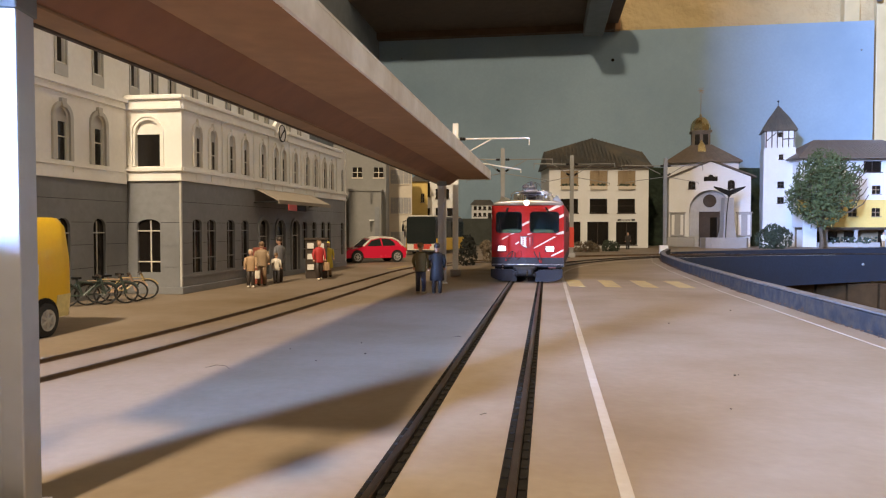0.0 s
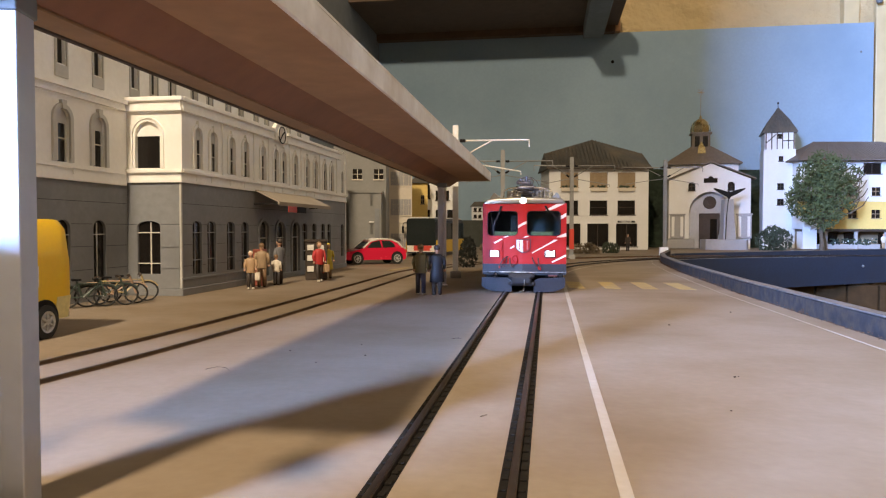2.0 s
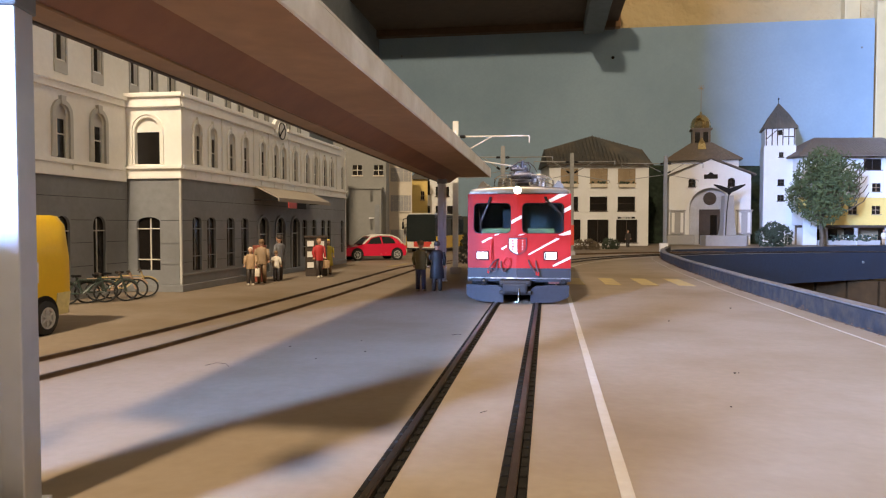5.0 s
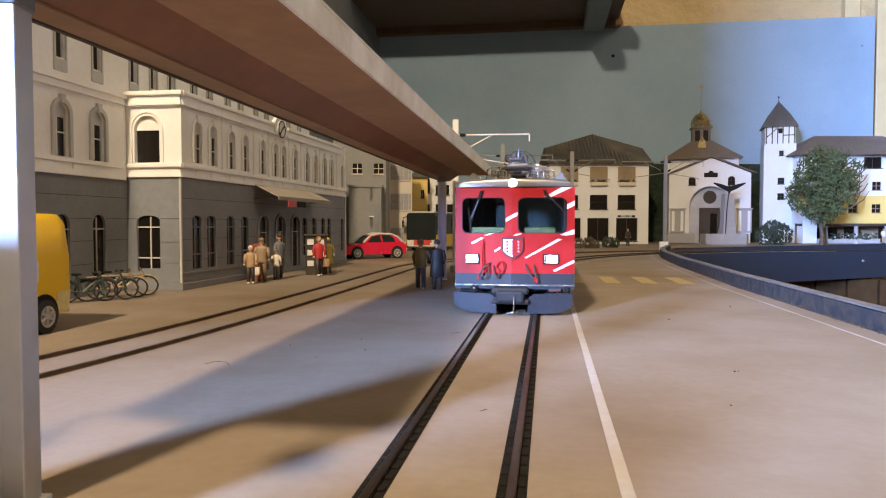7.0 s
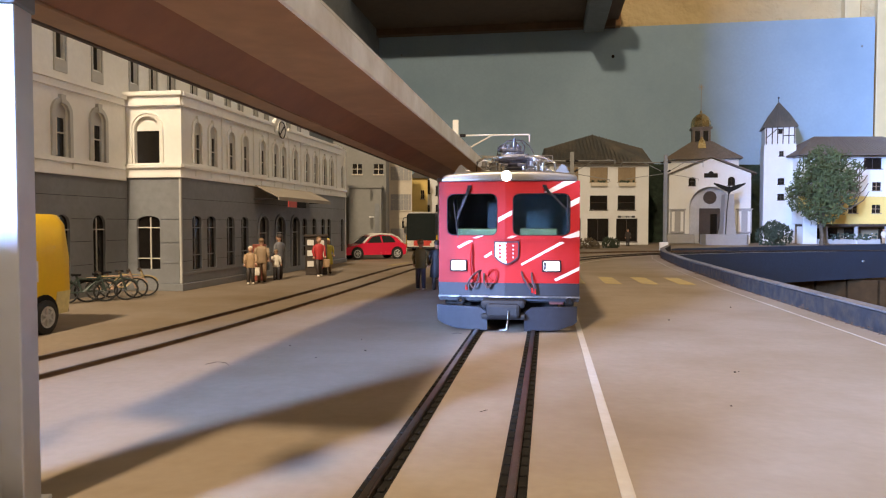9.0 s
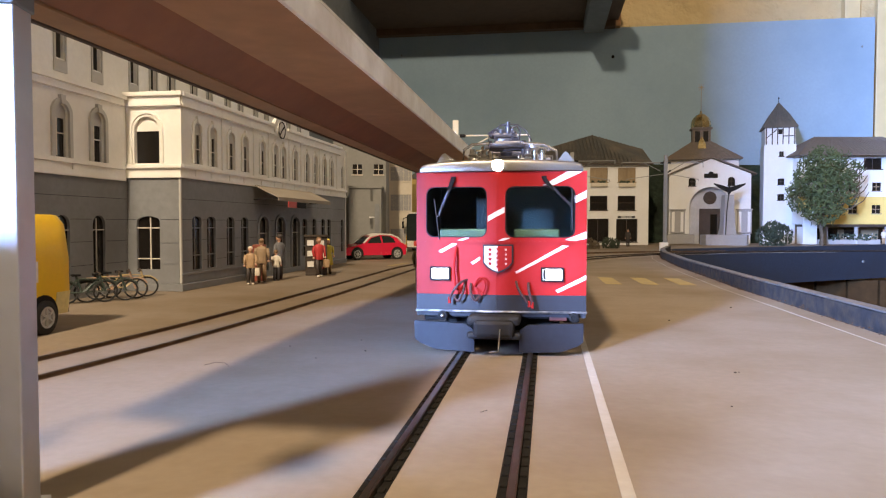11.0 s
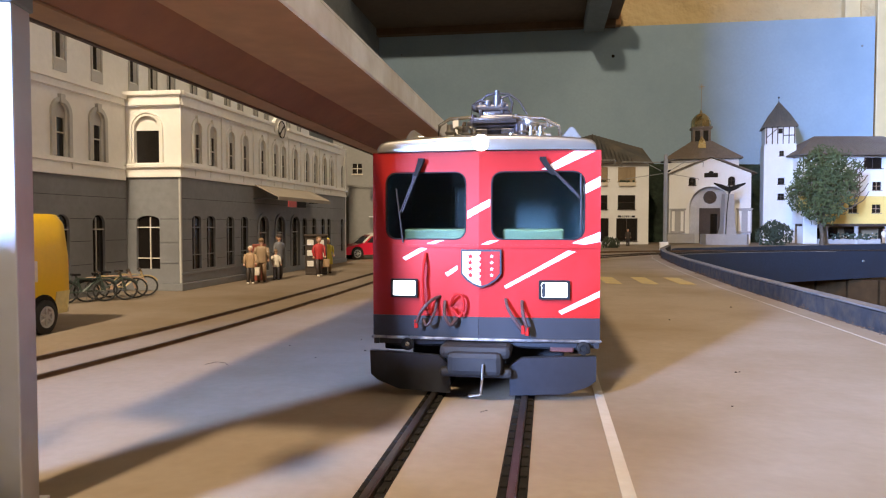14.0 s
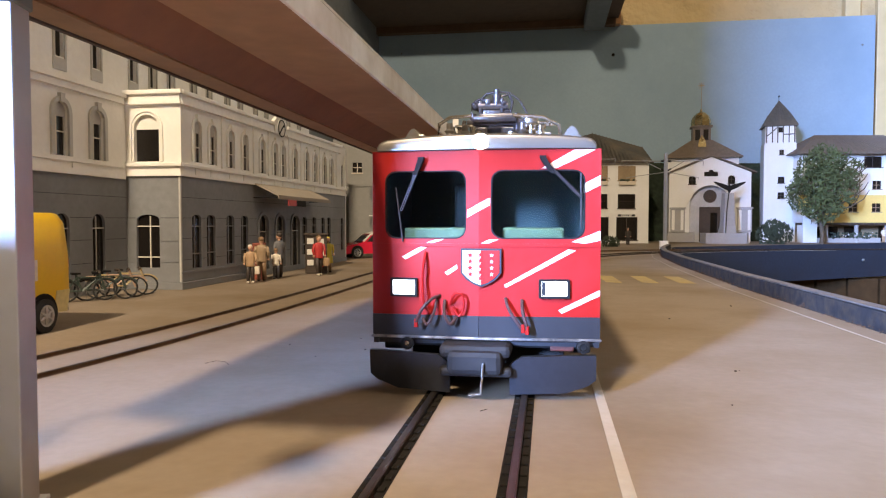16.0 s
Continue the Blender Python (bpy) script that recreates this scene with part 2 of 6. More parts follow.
parapet = thing("parapet", mm(0, 0), "low blue-grey edge board with rusty dust along its foot", "parapet", kind="structure")
b = Mesh()
run = edge[:9]
b.hull([[(x + o, y, z) for o, z in ((0.3, -40), (0.3, 4.4), (1.0, 4.8), (3.4, 4.8), (3.6, -40))] for x, y in run])
part("edge_board", b, M["rust_dust"], parapet)
b = Mesh()
b.hull([[(x + o, y, z) for o, z in ((0.2, 4.82), (0.2, 5.2), (3.7, 5.2), (3.7, 4.82))] for x, y in run])
heap = random.Random(5)
d = Mesh()
for i in range(700):
    y = heap.uniform(150, 560)
    k = max(j for j in range(len(edge)) if edge[j][1] <= y)
    (xa, ya), (xb, yb) = edge[k], edge[k + 1]
    r = heap.uniform(0.07, 0.26)
    x = xa + (xb - xa) * (y - ya) / (yb - ya) + 0.25 - abs(heap.gauss(0, 0.5))
    d.ball(x, y, r * 0.4 + abs(heap.gauss(0, 0.5)) * (x > xa - 0.3), r, r * 1.5, r * 0.7, 6)
tagged(part("rust_crumbs", d, mat("rust_crumb", (0.095, 0.05, 0.027), 0.9, vary=0.3), parapet), "rusty crumbs along the foot", kind="stuff")
part("top_strip", b, mat("parapet_cap", (0.105, 0.105, 0.11), 0.75, gloss=0.2, vary=0.2, stain=(0.20, 0.17, 0.14), stain_scale=110), parapet)
fascia = thing("fascia", mm(0, 0), "dark blue painted fascia board under the church square", "fascia", kind="structure")
b = Mesh()
b.hull([[(x, y - 3, -38), (x, y - 3, 0.5), (x, y, 0.5), (x, y, -38)] for x, y in ((108, 664), (121, 698), (260, 794), (420, 903), (620, 903))])
part("board", b, M["blue_board"], fascia)
b = Mesh().ball(352, 848.6, -18, 1.6, 1.0, 1.6)
part("screw", b, M["beam"], fascia, "grey screw head")

backdrop = thing("backdrop", mm(0, 0), "sky-blue painted backdrop board behind the town", "backdrop", kind="structure")
b = Mesh().box(-238, 413, 976, 984, -20, 289)
part("board", b, M["backdrop"], backdrop)
for x, z, r in ((86, 250, 2.2), (398, 252, 1.4), (-205, 262, 1.2)):
    b = Mesh().ball(x, 975.8, z, r, 0.8, r)
    part("screw", b, M["groove"] if r > 2 else M["beam"], backdrop)
side = thing("side_panel", mm(0, 0), "grey-blue side board behind the station", "backdrop", kind="structure")
b = Mesh().box(-246, -238, 60, 984, -20, 440)
part("board", b, M["beam"], side)
# unseen board, added to soften the daylight's edge across the backdrop
light_screen = thing("wall_light_screen", mm(0, 0), "tall unseen board added to screen the backdrop from daylight", "board", kind="structure")
part("board", Mesh().box(-640, -393, -562, -552, -899.9, 800, 1), M["beam"], light_screen)

deck = thing("upper_deck", mm(0, 0), "dark unpainted board of an upper shelf", "shelf", kind="structure")
b = Mesh().box(-420, 92, 822, 1006, 296, 312, 0.8)
part("board", b, M["deck"], deck)
b = Mesh().box(-238, 88, 962, 975, 287, 296, 0.5)
part("batten", b, M["deck"], deck)
b = Mesh().box(46, 72, 795, 962, 279, 296, 1.0)
part("beam", b, M["beam"], deck, "grey painted cross beam")
b = Mesh().box(72.2, 95, 965, 1003, 288, 318, 1.0)
part("bracket", b, mat("orange_pine", (0.42, 0.22, 0.09), 0.6, grain=150), deck, "bare pine bracket")

room = thing("room", mm(0, 0), "cream plastered room round the layout", "room", kind="structure")
b = Mesh().box(-2400, 1500, 1006, 1026, -900, 1500)
part("wall_north", b, M["plaster"], room)
b = Mesh().box(-2400, 1500, -1420, -1400, -900, 80).box(-2400, -1080, -1420, -1400, 80, 1500).box(-430, 1500, -1420, -1400, 80, 1500)
b.box(-1080, -430, -1420, -1400, 760, 1500)
part("wall_south", b, M["roomwall"], room)
b = Mesh().box(-2420, -2400, -1420, 1026, -900, 1500)
part("wall_west", b, M["roomwall"], room)
b = Mesh().box(1500, 1520, -1420, 1026, -900, 1500)
part("wall_east", b, M["roomwall"], room)
b = Mesh().box(-2400, 1500, -1400, 1006, -920, -900)
part("floor", b, mat("room_floor", (0.22, 0.15, 0.09), 0.6, grain=20, stain_scale=3), room)
ceiling = tagged(part("ceiling", Mesh().box(-2400, 1500, -1400, 1006, 1500, 1520), M["roomwall"]), "plain pale room ceiling", "ceiling", kind="structure")
door = thing("door_1", mm(0, 0), "cream painted door frame beside the backdrop", "door frame", kind="structure")
b = Mesh().box(383, 402, 992, 1005.9, -300, 700, 1).box(424, 1000, 996, 1005.9, -300, 700, 1)
part("frame", b, M["cream_wood"], door)
b = Mesh().tube([(424, 992, 340), (424, 988, 334), (424, 988, 322)], 3.0).ball(424, 988, 320, 4.2)
part("latch", b, M["beam"], door, "small metal window latch")
well = thing("shelf_below", mm(0, 0), "wooden crate boards in the well below", "crate", kind="structure")
b = Mesh()
for i in range(8):
    b.box(205 + i * 34, 237 + i * 34, 860, 868, -190, -40, 0.8)
b.box(100, 560, 869, 900, -200, -190)
part("boards", b, mat("crate_pine", (0.06, 0.034, 0.014), 0.9, gloss=0.1, vary=0.25, grain=120, stain=(0.05, 0.03, 0.015), stain_scale=26), well)

# unseen upright boards, added to cut the window light on the street
shade_board = thing("wall_shade_board", mm(0, 0), "plain unseen upright boards added to block daylight", "board", kind="structure")
part("board", Mesh().box(-63.5, -45.0, 28, 31, 0.02, 30, 0.3), M["deck"], shade_board)
part("rear_shade_board", Mesh().box(-74, -47, -42, -39, 0.02, 42, 0.3), M["deck"], shade_board)

# rails sunk in the street
M["rust_groove"] = mat("rusty_groove", (0.075, 0.047, 0.027), 0.85, vary=0.3, stain=(0.09, 0.055, 0.03), stain_scale=90)
M["rust_rail"] = mat("rusty_rail", (0.13, 0.075, 0.035), 0.55, 0.3, vary=0.25, grain=500, stain=(0.05, 0.033, 0.02), stain_scale=120)


def lay(name, path, s0, s1, label, wide, dirt="groove", iron="rail"):
    t = thing(name, mm(0, 0), label, "railway track", kind="structure")
    for o in (-6.22, 6.22):
        bed, rail, head = Mesh(), Mesh(), Mesh()
        ribbon(bed, path, s0, s1, 14, o - wide, o + wide, -0.2, 0.05)
        part("groove", bed, M[dirt], t)
        ribbon(rail, path, s0, s1, 14, o - 0.42, o + 0.42, 0.06, 0.62)
        part("rail", rail, M[iron], t)
        ribbon(head, path, s0, s1, 14, o - 0.26, o + 0.26, 0.63, 0.70)
        part("rail_head", head, M["railtop"], t)
    return t


near = lay("track_1", track_centre, -40, 1000, "dark metre-gauge track set into the street", 1.35)
lay("track_2", far_track, 40, 760, "rusty second track set into the street by the station", 0.72, "rust_groove", "rust_rail")
# small spikes beside each rail of the near track
spike = None
for i in range(70):
    y = 52 + i * 2.9
    for o in (-6.22, 6.22):
        for d in (-0.85, 0.85):
            m = mm(-9.28 + o + d, y, 0.05)
            if spike is None:
                spike = part("rail_clip", Mesh().box(-0.34, 0.34, -0.5, 0.5, 0, 0.22, 0.06), M["groove"], near, m=m)
            else:
                share("rail_clip", spike, near, m)

marks = thing("road_markings", mm(0, 0), "white and yellow painted road markings", "road marking", kind="structure")
b = Mesh()
ribbon(b, lambda s: track_centre(s, 7.15, 345, 310), -40, 760, 14, -0.62, 0.62, 0.03, 0.12)
part("white_line", b, M["white_line"], marks)
b = Mesh()
b.hull([[(x - 6.35, y, 0.03), (x - 5.95, y, 0.03), (x - 5.95, y, 0.1), (x - 6.35, y, 0.1)] for x, y in edge[:8]])
part("edge_line", b, M["white_line"], marks)
for i in range(4):
    x = 11.5 + i * 14.3
    b = Mesh().prism([(x - 2.6, 288), (x + 3.6, 286), (x + 2.8, 321), (x - 3.4, 323)], 0.03, 0.11)
    part("crossing_stripe", b, M["yellow_line"], marks)
b = Mesh().prism([(-92, 395), (-88, 393), (-84, 425), (-88, 427)], 0.03, 0.11)
part("crossing_stripe", b, M["yellow_line"], marks)

M["wood_dark"] = mat("dark_timber", (0.05, 0.035, 0.025), 0.7, vary=0.2)
M["wood_strip"] = mat("lower_strip_wood", (0.27, 0.155, 0.075), 0.6, vary=0.15, grain=260)
# platform canopy between the tracks
canopy = thing("platform_canopy", mm(0, 0), "long plywood platform canopy with white edge on metal posts", "canopy")
Y0, Y1 = 42.0, 332.0
b = Mesh().prism([(-27.3, 46.9), (-50, 46.9), (-60, 48.9), (-60, 51.6), (-49, 49.6), (-27.3, 49.6)], Y0 + 0.3, Y1 - 0.3, "y")
part("roof_board", b, M["can_wood"], canopy)
# shade of the beam's side is put into this dark varnish tone
b = Mesh().prism([(-40.0, 46.88), (-44.6, 43.8), (-48.8, 43.8), (-50.2, 46.88)], Y0 + 2, Y1 - 10, "y")
part("ridge_beam", b, mat("beam_varnish_shade", (0.22, 0.087, 0.029), 0.5, vary=0.12, grain=260, stain=(0.14, 0.058, 0.025), stain_scale=30), canopy, "dark varnished tapered beam, side shade in its colour")
# strip under the beam, paler than the beam itself
b = Mesh().box(-48.6, -44.8, Y0 + 2, Y1 - 10, 43.5, 43.78, 0.05)
part("soffit_strip", b, M["wood_strip"], canopy, "pale wooden strip")
b = Mesh().box(-49.2, -48.62, Y0 + 2, Y1 - 10, 43.3, 44.2, 0.05)
part("strip_edge", b, M["wood_dark"], canopy, "dark lower edge")
b = Mesh().box(-27.25, -26.7, Y0, Y1, 46.6, 50.2, 0.12).box(-60.5, -60.05, Y0, Y1, 48.6, 52.2, 0.12)
b.box(-50, -26.7, Y1 - 0.28, Y1 + 0.3, 46.6, 50.2, 0.1).box(-49.5, -26.7, Y0, Y1, 50.21, 50.6)
part("edge_trim", b, M["can_edge"], canopy, "rough white painted edge")
M["post_metal"] = mat("bare_bright_post", (0.55, 0.56, 0.58), 0.48, 1.0, vary=0.05, grain=500, bump=0.05)
for y in (54.0, 296.5):
    turn = R(-43.1, y, 0, 0, 0, 14)
    if y > 100:
        turn = turn @ Matrix.Diagonal((0.72, 0.72, 1, 1))
    b = Mesh().box(-1.8, 0, -3.0, 0, 0, 43.48, 0.12, turn).box(-3.1, -1.81, -2.0, -1.2, 0, 43.46, m=turn).box(-4.9, -3.11, -3.0, 0, 0, 43.48, 0.12, turn)
    post = part("post", b, M["post_metal"], canopy, "bare bright metal post")
    part("post_cap", Mesh().box(-5.2, 0.2, -3.3, 0.3, 41.6, 43.46, 0.2, turn), M["beam"], post, "grey painted post head")
    part("foot_plate", Mesh().box(-5.6, 0.6, -3.6, 0.6, 0.02, 0.5, 0.1, turn), M["alu"], post)
part("hanging_strip", Mesh().box(-45.4, -44.2, 302, 302.8, 37.0, 46.8, 0.1), M["alu"], canopy, "thin hanging metal strip")
# small unseen pieces behind the canopy, added for shade patches on the street
for x in (-63.0, -33.5):
    b = Mesh().box(x - 2.6, x + 2.6, 27.5, 33.5, 48.4, 50.2, 0.2).box(x - 0.5, x + 0.5, 33.4, Y0 + 1, 49.2, 50.2)
    part("shade_piece", b, M["can_edge"], canopy, "small unseen piece added to cast a shade patch")


# ---- the locomotive ----
M["red"] = mat("loco_red", (0.29, 0.0075, 0.005), 0.5, gloss=0.22, vary=0.04, grain=300, bump=0.02, stain=(0.38, 0.016, 0.018), stain_scale=40)
M["loco_grey"] = mat("loco_dark_grey", (0.021, 0.022, 0.028), 0.5, gloss=0.3, vary=0.1, grain=500, bump=0.1)
M["black"] = mat("matt_black", (0.008, 0.008, 0.009), 0.75, gloss=0.25, vary=0.2)
M["silver"] = mat("silver_roof", (0.28, 0.265, 0.245), 0.34, 0.85, vary=0.05, grain=400, bump=0.06, stain=(0.24, 0.225, 0.205), stain_scale=60)
M["white"] = mat("white_print", (0.66, 0.63, 0.58), 0.5, vary=0.03)
M["gloss_pane"] = glass("loco_pane", (0.62, 0.80, 0.78))
M["chrome"] = mat("bright_steel", (0.75, 0.74, 0.72), 0.2, 1.0, vary=0.04)
M["lamp_glow"] = mat("lamp_glow", (1.0, 0.95, 0.86), 0.3, emit=26.0)
M["lens_glow"] = mat("lens_glow", (0.88, 0.94, 1.0), 0.15, emit=7.0)
M["cab_green"] = mat("cab_desk_green", (0.042, 0.062, 0.026), 0.6, vary=0.08)
M["cab_blue"] = mat("cab_wall_blue", (0.036, 0.052, 0.055), 0.7, vary=0.1)
M["copper"] = mat("dark_insulator", (0.06, 0.055, 0.06), 0.3, 0.4, vary=0.2)
M["hose"] = mat("hose_rubber", (0.05, 0.018, 0.018), 0.6, vary=0.2)

loco = thing("locomotive", mm(-9.28, 300), "red narrow-gauge model locomotive with white stripes, lit headlights", "locomotive")
RAKE = 3.0
CREASE = -0.65
HALF = {d: R(CREASE, 0, 0, 0, 0, d * RAKE) @ Matrix.Diagonal((1 - d * CREASE / 15.6, 1, 1, 1)) for d in (-1, 1)}
PANE = {-1: (-7.75, 11.9), 1: (7.6, 12.1)}
LAMP = {-1: -10.85, 1: 9.75}


def rrect(c, z, w, h, r, n=4):
    pts = []
    for cx, cz, a0 in ((c + w / 2 - r, z + h / 2 - r, 0), (c - w / 2 + r, z + h / 2 - r, 90), (c - w / 2 + r, z - h / 2 + r, 180), (c + w / 2 - r, z - h / 2 + r, 270)):
        for k in range(n + 1):
            a = radians(a0 + 90 * k / n)
            pts.append((cx + r * math.cos(a), cz + r * math.sin(a)))
    return pts


def ring(b, outer, inner, y0, y1, m=None):
    n = len(outer)
    for i in range(n):
        j = (i + 1) % n
        b.prism([outer[i], outer[j], inner[j], inner[i]], y0, y1, "y", m)


b = Mesh()
for s in (-1, 1):
    u0, u1 = (-15.6, 0) if s < 0 else (0, 15.6)
    b.wall(u0, u1, 11.3, 33.8, [(PANE[s][0], PANE[s][1], 21.8, 31.1, 0)], 0.7, HALF[s])
    ring(b, rrect(PANE[s][0], 26.45, PANE[s][1], 9.3, 0.02), rrect(PANE[s][0], 26.45, PANE[s][1] - 0.2, 9.1, 1.5), 0.0, 0.7, HALF[s])
b.box(-15.5, -14.8, 0.84, 150, 11.3, 33.8).box(14.8, 15.5, 0.84, 150, 11.3, 33.8).box(-15.5, 15.5, 149.3, 150, 11.3, 33.8)
for s in (-1, 1):
    b.box(0 if s > 0 else -15.6, 15.6 if s > 0 else 0, -0.22, 0.0, 20.75, 21.15, m=HALF[s])
body = part("body", b, M["red"], loco)
b = Mesh()
for s in (-1, 1):
    b.box(0.02 if s > 0 else -15.6, 15.6 if s > 0 else -0.02, -0.03, 0.7, 8.4, 11.28, m=HALF[s])
b.box(-15.5, -14.8, 0.84, 150, 7.2, 11.28).box(14.8, 15.5, 0.84, 150, 7.2, 11.28)
b.box(-15.5, 15.5, 1.2, 1.8, 7.2, 8.4)
part("lower_band", b, M["loco_grey"], loco, "dark grey band")
b = Mesh()
for s in (-1, 1):
    b.box(0 if s > 0 else -15.8, 15.8 if s > 0 else 0, -0.28, 0.5, 8.02, 8.38, 0.08, m=HALF[s])
part("bottom_lip", b, mat("worn_lip", (0.10, 0.10, 0.105), 0.35, 0.6, vary=0.3, grain=700, stain=(0.62, 0.6, 0.58), stain_scale=260), loco, "worn bright metal lip")
# silver roof with a rounded front brow
b = Mesh()
prof = [(-15.0, 33.8), (-15.0, 34.5), (-14.8, 34.95), (-14.4, 35.3), (-13.6, 35.55), (-10, 35.9), (-5, 36.15), (0, 36.25), (5, 36.15), (10, 35.9), (13.6, 35.55), (14.4, 35.3), (14.8, 34.95), (15.0, 34.5), (15.0, 33.8)]


def roof_ring(y, lift, inset):
    return [(x * (1 - inset), y + (abs(x) / 15.2) ** 1.6 * 0.95 * (1 if y < 8 else 0), min(z, 33.8 + (z - 33.8) * lift)) for x, z in prof]


b.hull([roof_ring(-0.32, 0.06, 0.012), roof_ring(-0.36, 0.6, 0.01), roof_ring(-0.2, 0.8, 0.006), roof_ring(0.3, 0.93, 0.002), roof_ring(1.6, 1.0, 0.0), roof_ring(9, 1.03, 0.0), roof_ring(150, 1.03, 0.0)])
part("roof", b, M["silver"], loco, "silver painted roof", smooth=True)
# windscreens, gaskets, wipers
for s in (-1, 1):
    b = Mesh()
    ring(b, rrect(PANE[s][0], 26.45, PANE[s][1], 9.3, 1.5), rrect(PANE[s][0], 26.45, PANE[s][1] - 0.36, 8.94, 1.4), -0.06, 0.35, HALF[s])
    screen = part("windscreen", b, M["black"], loco, "black rubber window gasket")
    b = Mesh().prism(rrect(PANE[s][0], 26.45, PANE[s][1] - 0.5, 8.8, 1.3), 0.15, 0.3, "y", HALF[s])
    g = part("pane", b, M["gloss_pane"], screen, "clear tinted pane")
    g.visible_shadow = False
    tip = (s * 11.2 if s < 0 else 13.0, 25.6 if s < 0 else 27.4)
    base = (s * 8.2, 32.4)
    w = Mesh()
    for o in (-0.14, 0.14):
        w.tube([(base[0] + o, -0.9, base[1]), (tip[0] + o, -0.55, tip[1])], 0.09, 6, m=HALF[s])
    lo = (tip[0] + (0.1 if s > 0 else 0.2), tip[1] - 4.2)
    hi = (tip[0] + (0.05 if s > 0 else -0.8), tip[1] + 3.2)
    w.tube([(hi[0], -0.3, hi[1]), (lo[0], -0.3, lo[1])], 0.13, 6, m=HALF[s])
    wiper = part("wiper", w, M["copper"], loco, "thin metal wiper")
    w = Mesh().hull([[(base[0] + dx, dy, base[1] + dz) for dx, dy in ((-0.42, -0.15), (0.42, -0.15), (0.42, -1.05), (-0.42, -1.05))] for dz in (0.5, 0.2)]
                    + [[(base[0] + (tip[0] - base[0]) * 0.28 + dx, dy, base[1] - 1.9) for dx, dy in ((-0.3, -0.3), (0.3, -0.3), (0.3, -0.95), (-0.3, -0.95))]], m=HALF[s])
    part("wiper_motor", w, M["black"], wiper)
# cab inside
b = Mesh().box(-14.6, 14.6, 24, 24.5, 8.8, 33.6).box(-14.7, -14.5, 2.5, 24, 8.8, 33.6).box(14.5, 14.7, 2.5, 24, 8.8, 33.6).box(-14.6, 14.6, 2.6, 24, 33.2, 33.6)
part("cab_wall", b, M["cab_blue"], loco)
b = Mesh().box(-11.5, -2.4, 2.8, 8, 20.4, 23.3, 0.3).box(2.4, 10.8, 2.8, 8, 20.4, 23.3, 0.3)
part("driver_desk", b, M["cab_green"], loco, "pale green control desk")
b = Mesh().box(-5.8, -1.5, 14, 17, 15, 30, 0.5)
part("cab_seat", b, M["loco_grey"], loco)
# headlights
for s in (-1, 1):
    u = LAMP[s]
    b = Mesh()
    ring(b, rrect(u, 15.1, 4.0, 2.6, 0.2), rrect(u, 15.1, 3.3, 2.0, 0.15), -0.5, -0.01, HALF[s])
    fr = part("headlight", b, M["black"], loco, "rectangular headlight frame")
    b = Mesh().prism(rrect(u, 15.1, 3.28, 1.98, 0.15), -0.3, -0.02, "y", HALF[s])
    lens = part("lens", b, M["lens_glow"], fr, "brightly lit lens")
    b = Mesh().ball(u + 0.15, -0.3, 15.1, 0.95, 0.22, 0.9, 14, HALF[s])
    part("bulb", b, M["lamp_glow"], lens, "glaring round bulb")
    if s > 0:
        # dark strip laid on the lens for its unlit side
        b = Mesh().box(u - 1.6, u - 1.1, -0.36, -0.301, 14.15, 16.05, m=HALF[s])
        part("unlit_strip", b, M["loco_grey"], lens, "dark unlit side of the lens")
b = Mesh().lathe([(1.05, -0.6), (1.15, 0.6), (0.95, 1.4)], 18, R(-0.4, 0.3, 34.9, -90, 0, 0))
top = part("top_lamp", b, M["silver"], loco, "roof lamp housing", smooth=True)
b = Mesh().ball(-0.4, -0.35, 34.9, 1.1, 0.45, 1.1, 14)
part("lens", b, M["lamp_glow"], top, "brightly lit lens")
# shield with stars
def shield(k):
    w, z0, z1 = 2.75 * k, 17.9 - 2.6 * k, 17.9 + 2.6 * k
    return [(-w, z1), (w, z1), (w, z0 + 1.9 * k), (w * 0.72, z0 + 1.0 * k), (w * 0.35, z0 + 0.35 * k), (0, z0), (-w * 0.35, z0 + 0.35 * k), (-w * 0.72, z0 + 1.0 * k), (-w, z0 + 1.9 * k)]


b = Mesh()
b.prism([(x - 0.3, z) for x, z in shield(1.0)], -0.55, 0.6, "y")
arms = part("coat_of_arms", b, M["loco_grey"], loco, "small red and white shield with stars")
half = [(-2.5, 20.25), (0, 20.25), (0, 15.6), (-0.9, 15.9), (-1.8, 16.5), (-2.5, 17.3)]
part("white_half", Mesh().prism([(x - 0.3, z) for x, z in half], -0.62, -0.551, "y"), M["white"], arms)
part("red_half", Mesh().prism([(-x - 0.3, z) for x, z in half], -0.62, -0.551, "y"), M["red"], arms)


def star(x, z, r):
    return [(x + (r if k % 2 == 0 else r * 0.42) * math.sin(math.pi * k / 5), z + (r if k % 2 == 0 else r * 0.42) * math.cos(math.pi * k / 5)) for k in range(10)]


for i in range(4):
    z = 19.6 - i * 0.85
    part("star", Mesh().prism(star(-1.75, z, 0.5), -0.66, -0.621, "y"), M["red"], arms)
    part("star", Mesh().prism(star(1.15, z, 0.28), -0.66, -0.621, "y"), M["white"], arms)
for i in range(5):
    z = 19.7 - i * 0.8
    part("star", Mesh().prism(star(-0.3, z, 0.5), -0.70, -0.661, "y"), M["red"], arms)
# slanting white stripes
def stripe(q):
    s = -1 if q[0][0] < 0 else 1
    part("stripe", Mesh().prism(q, -0.045, -0.005, "y", HALF[s]), M["white"], loco, "slanting white stripe")


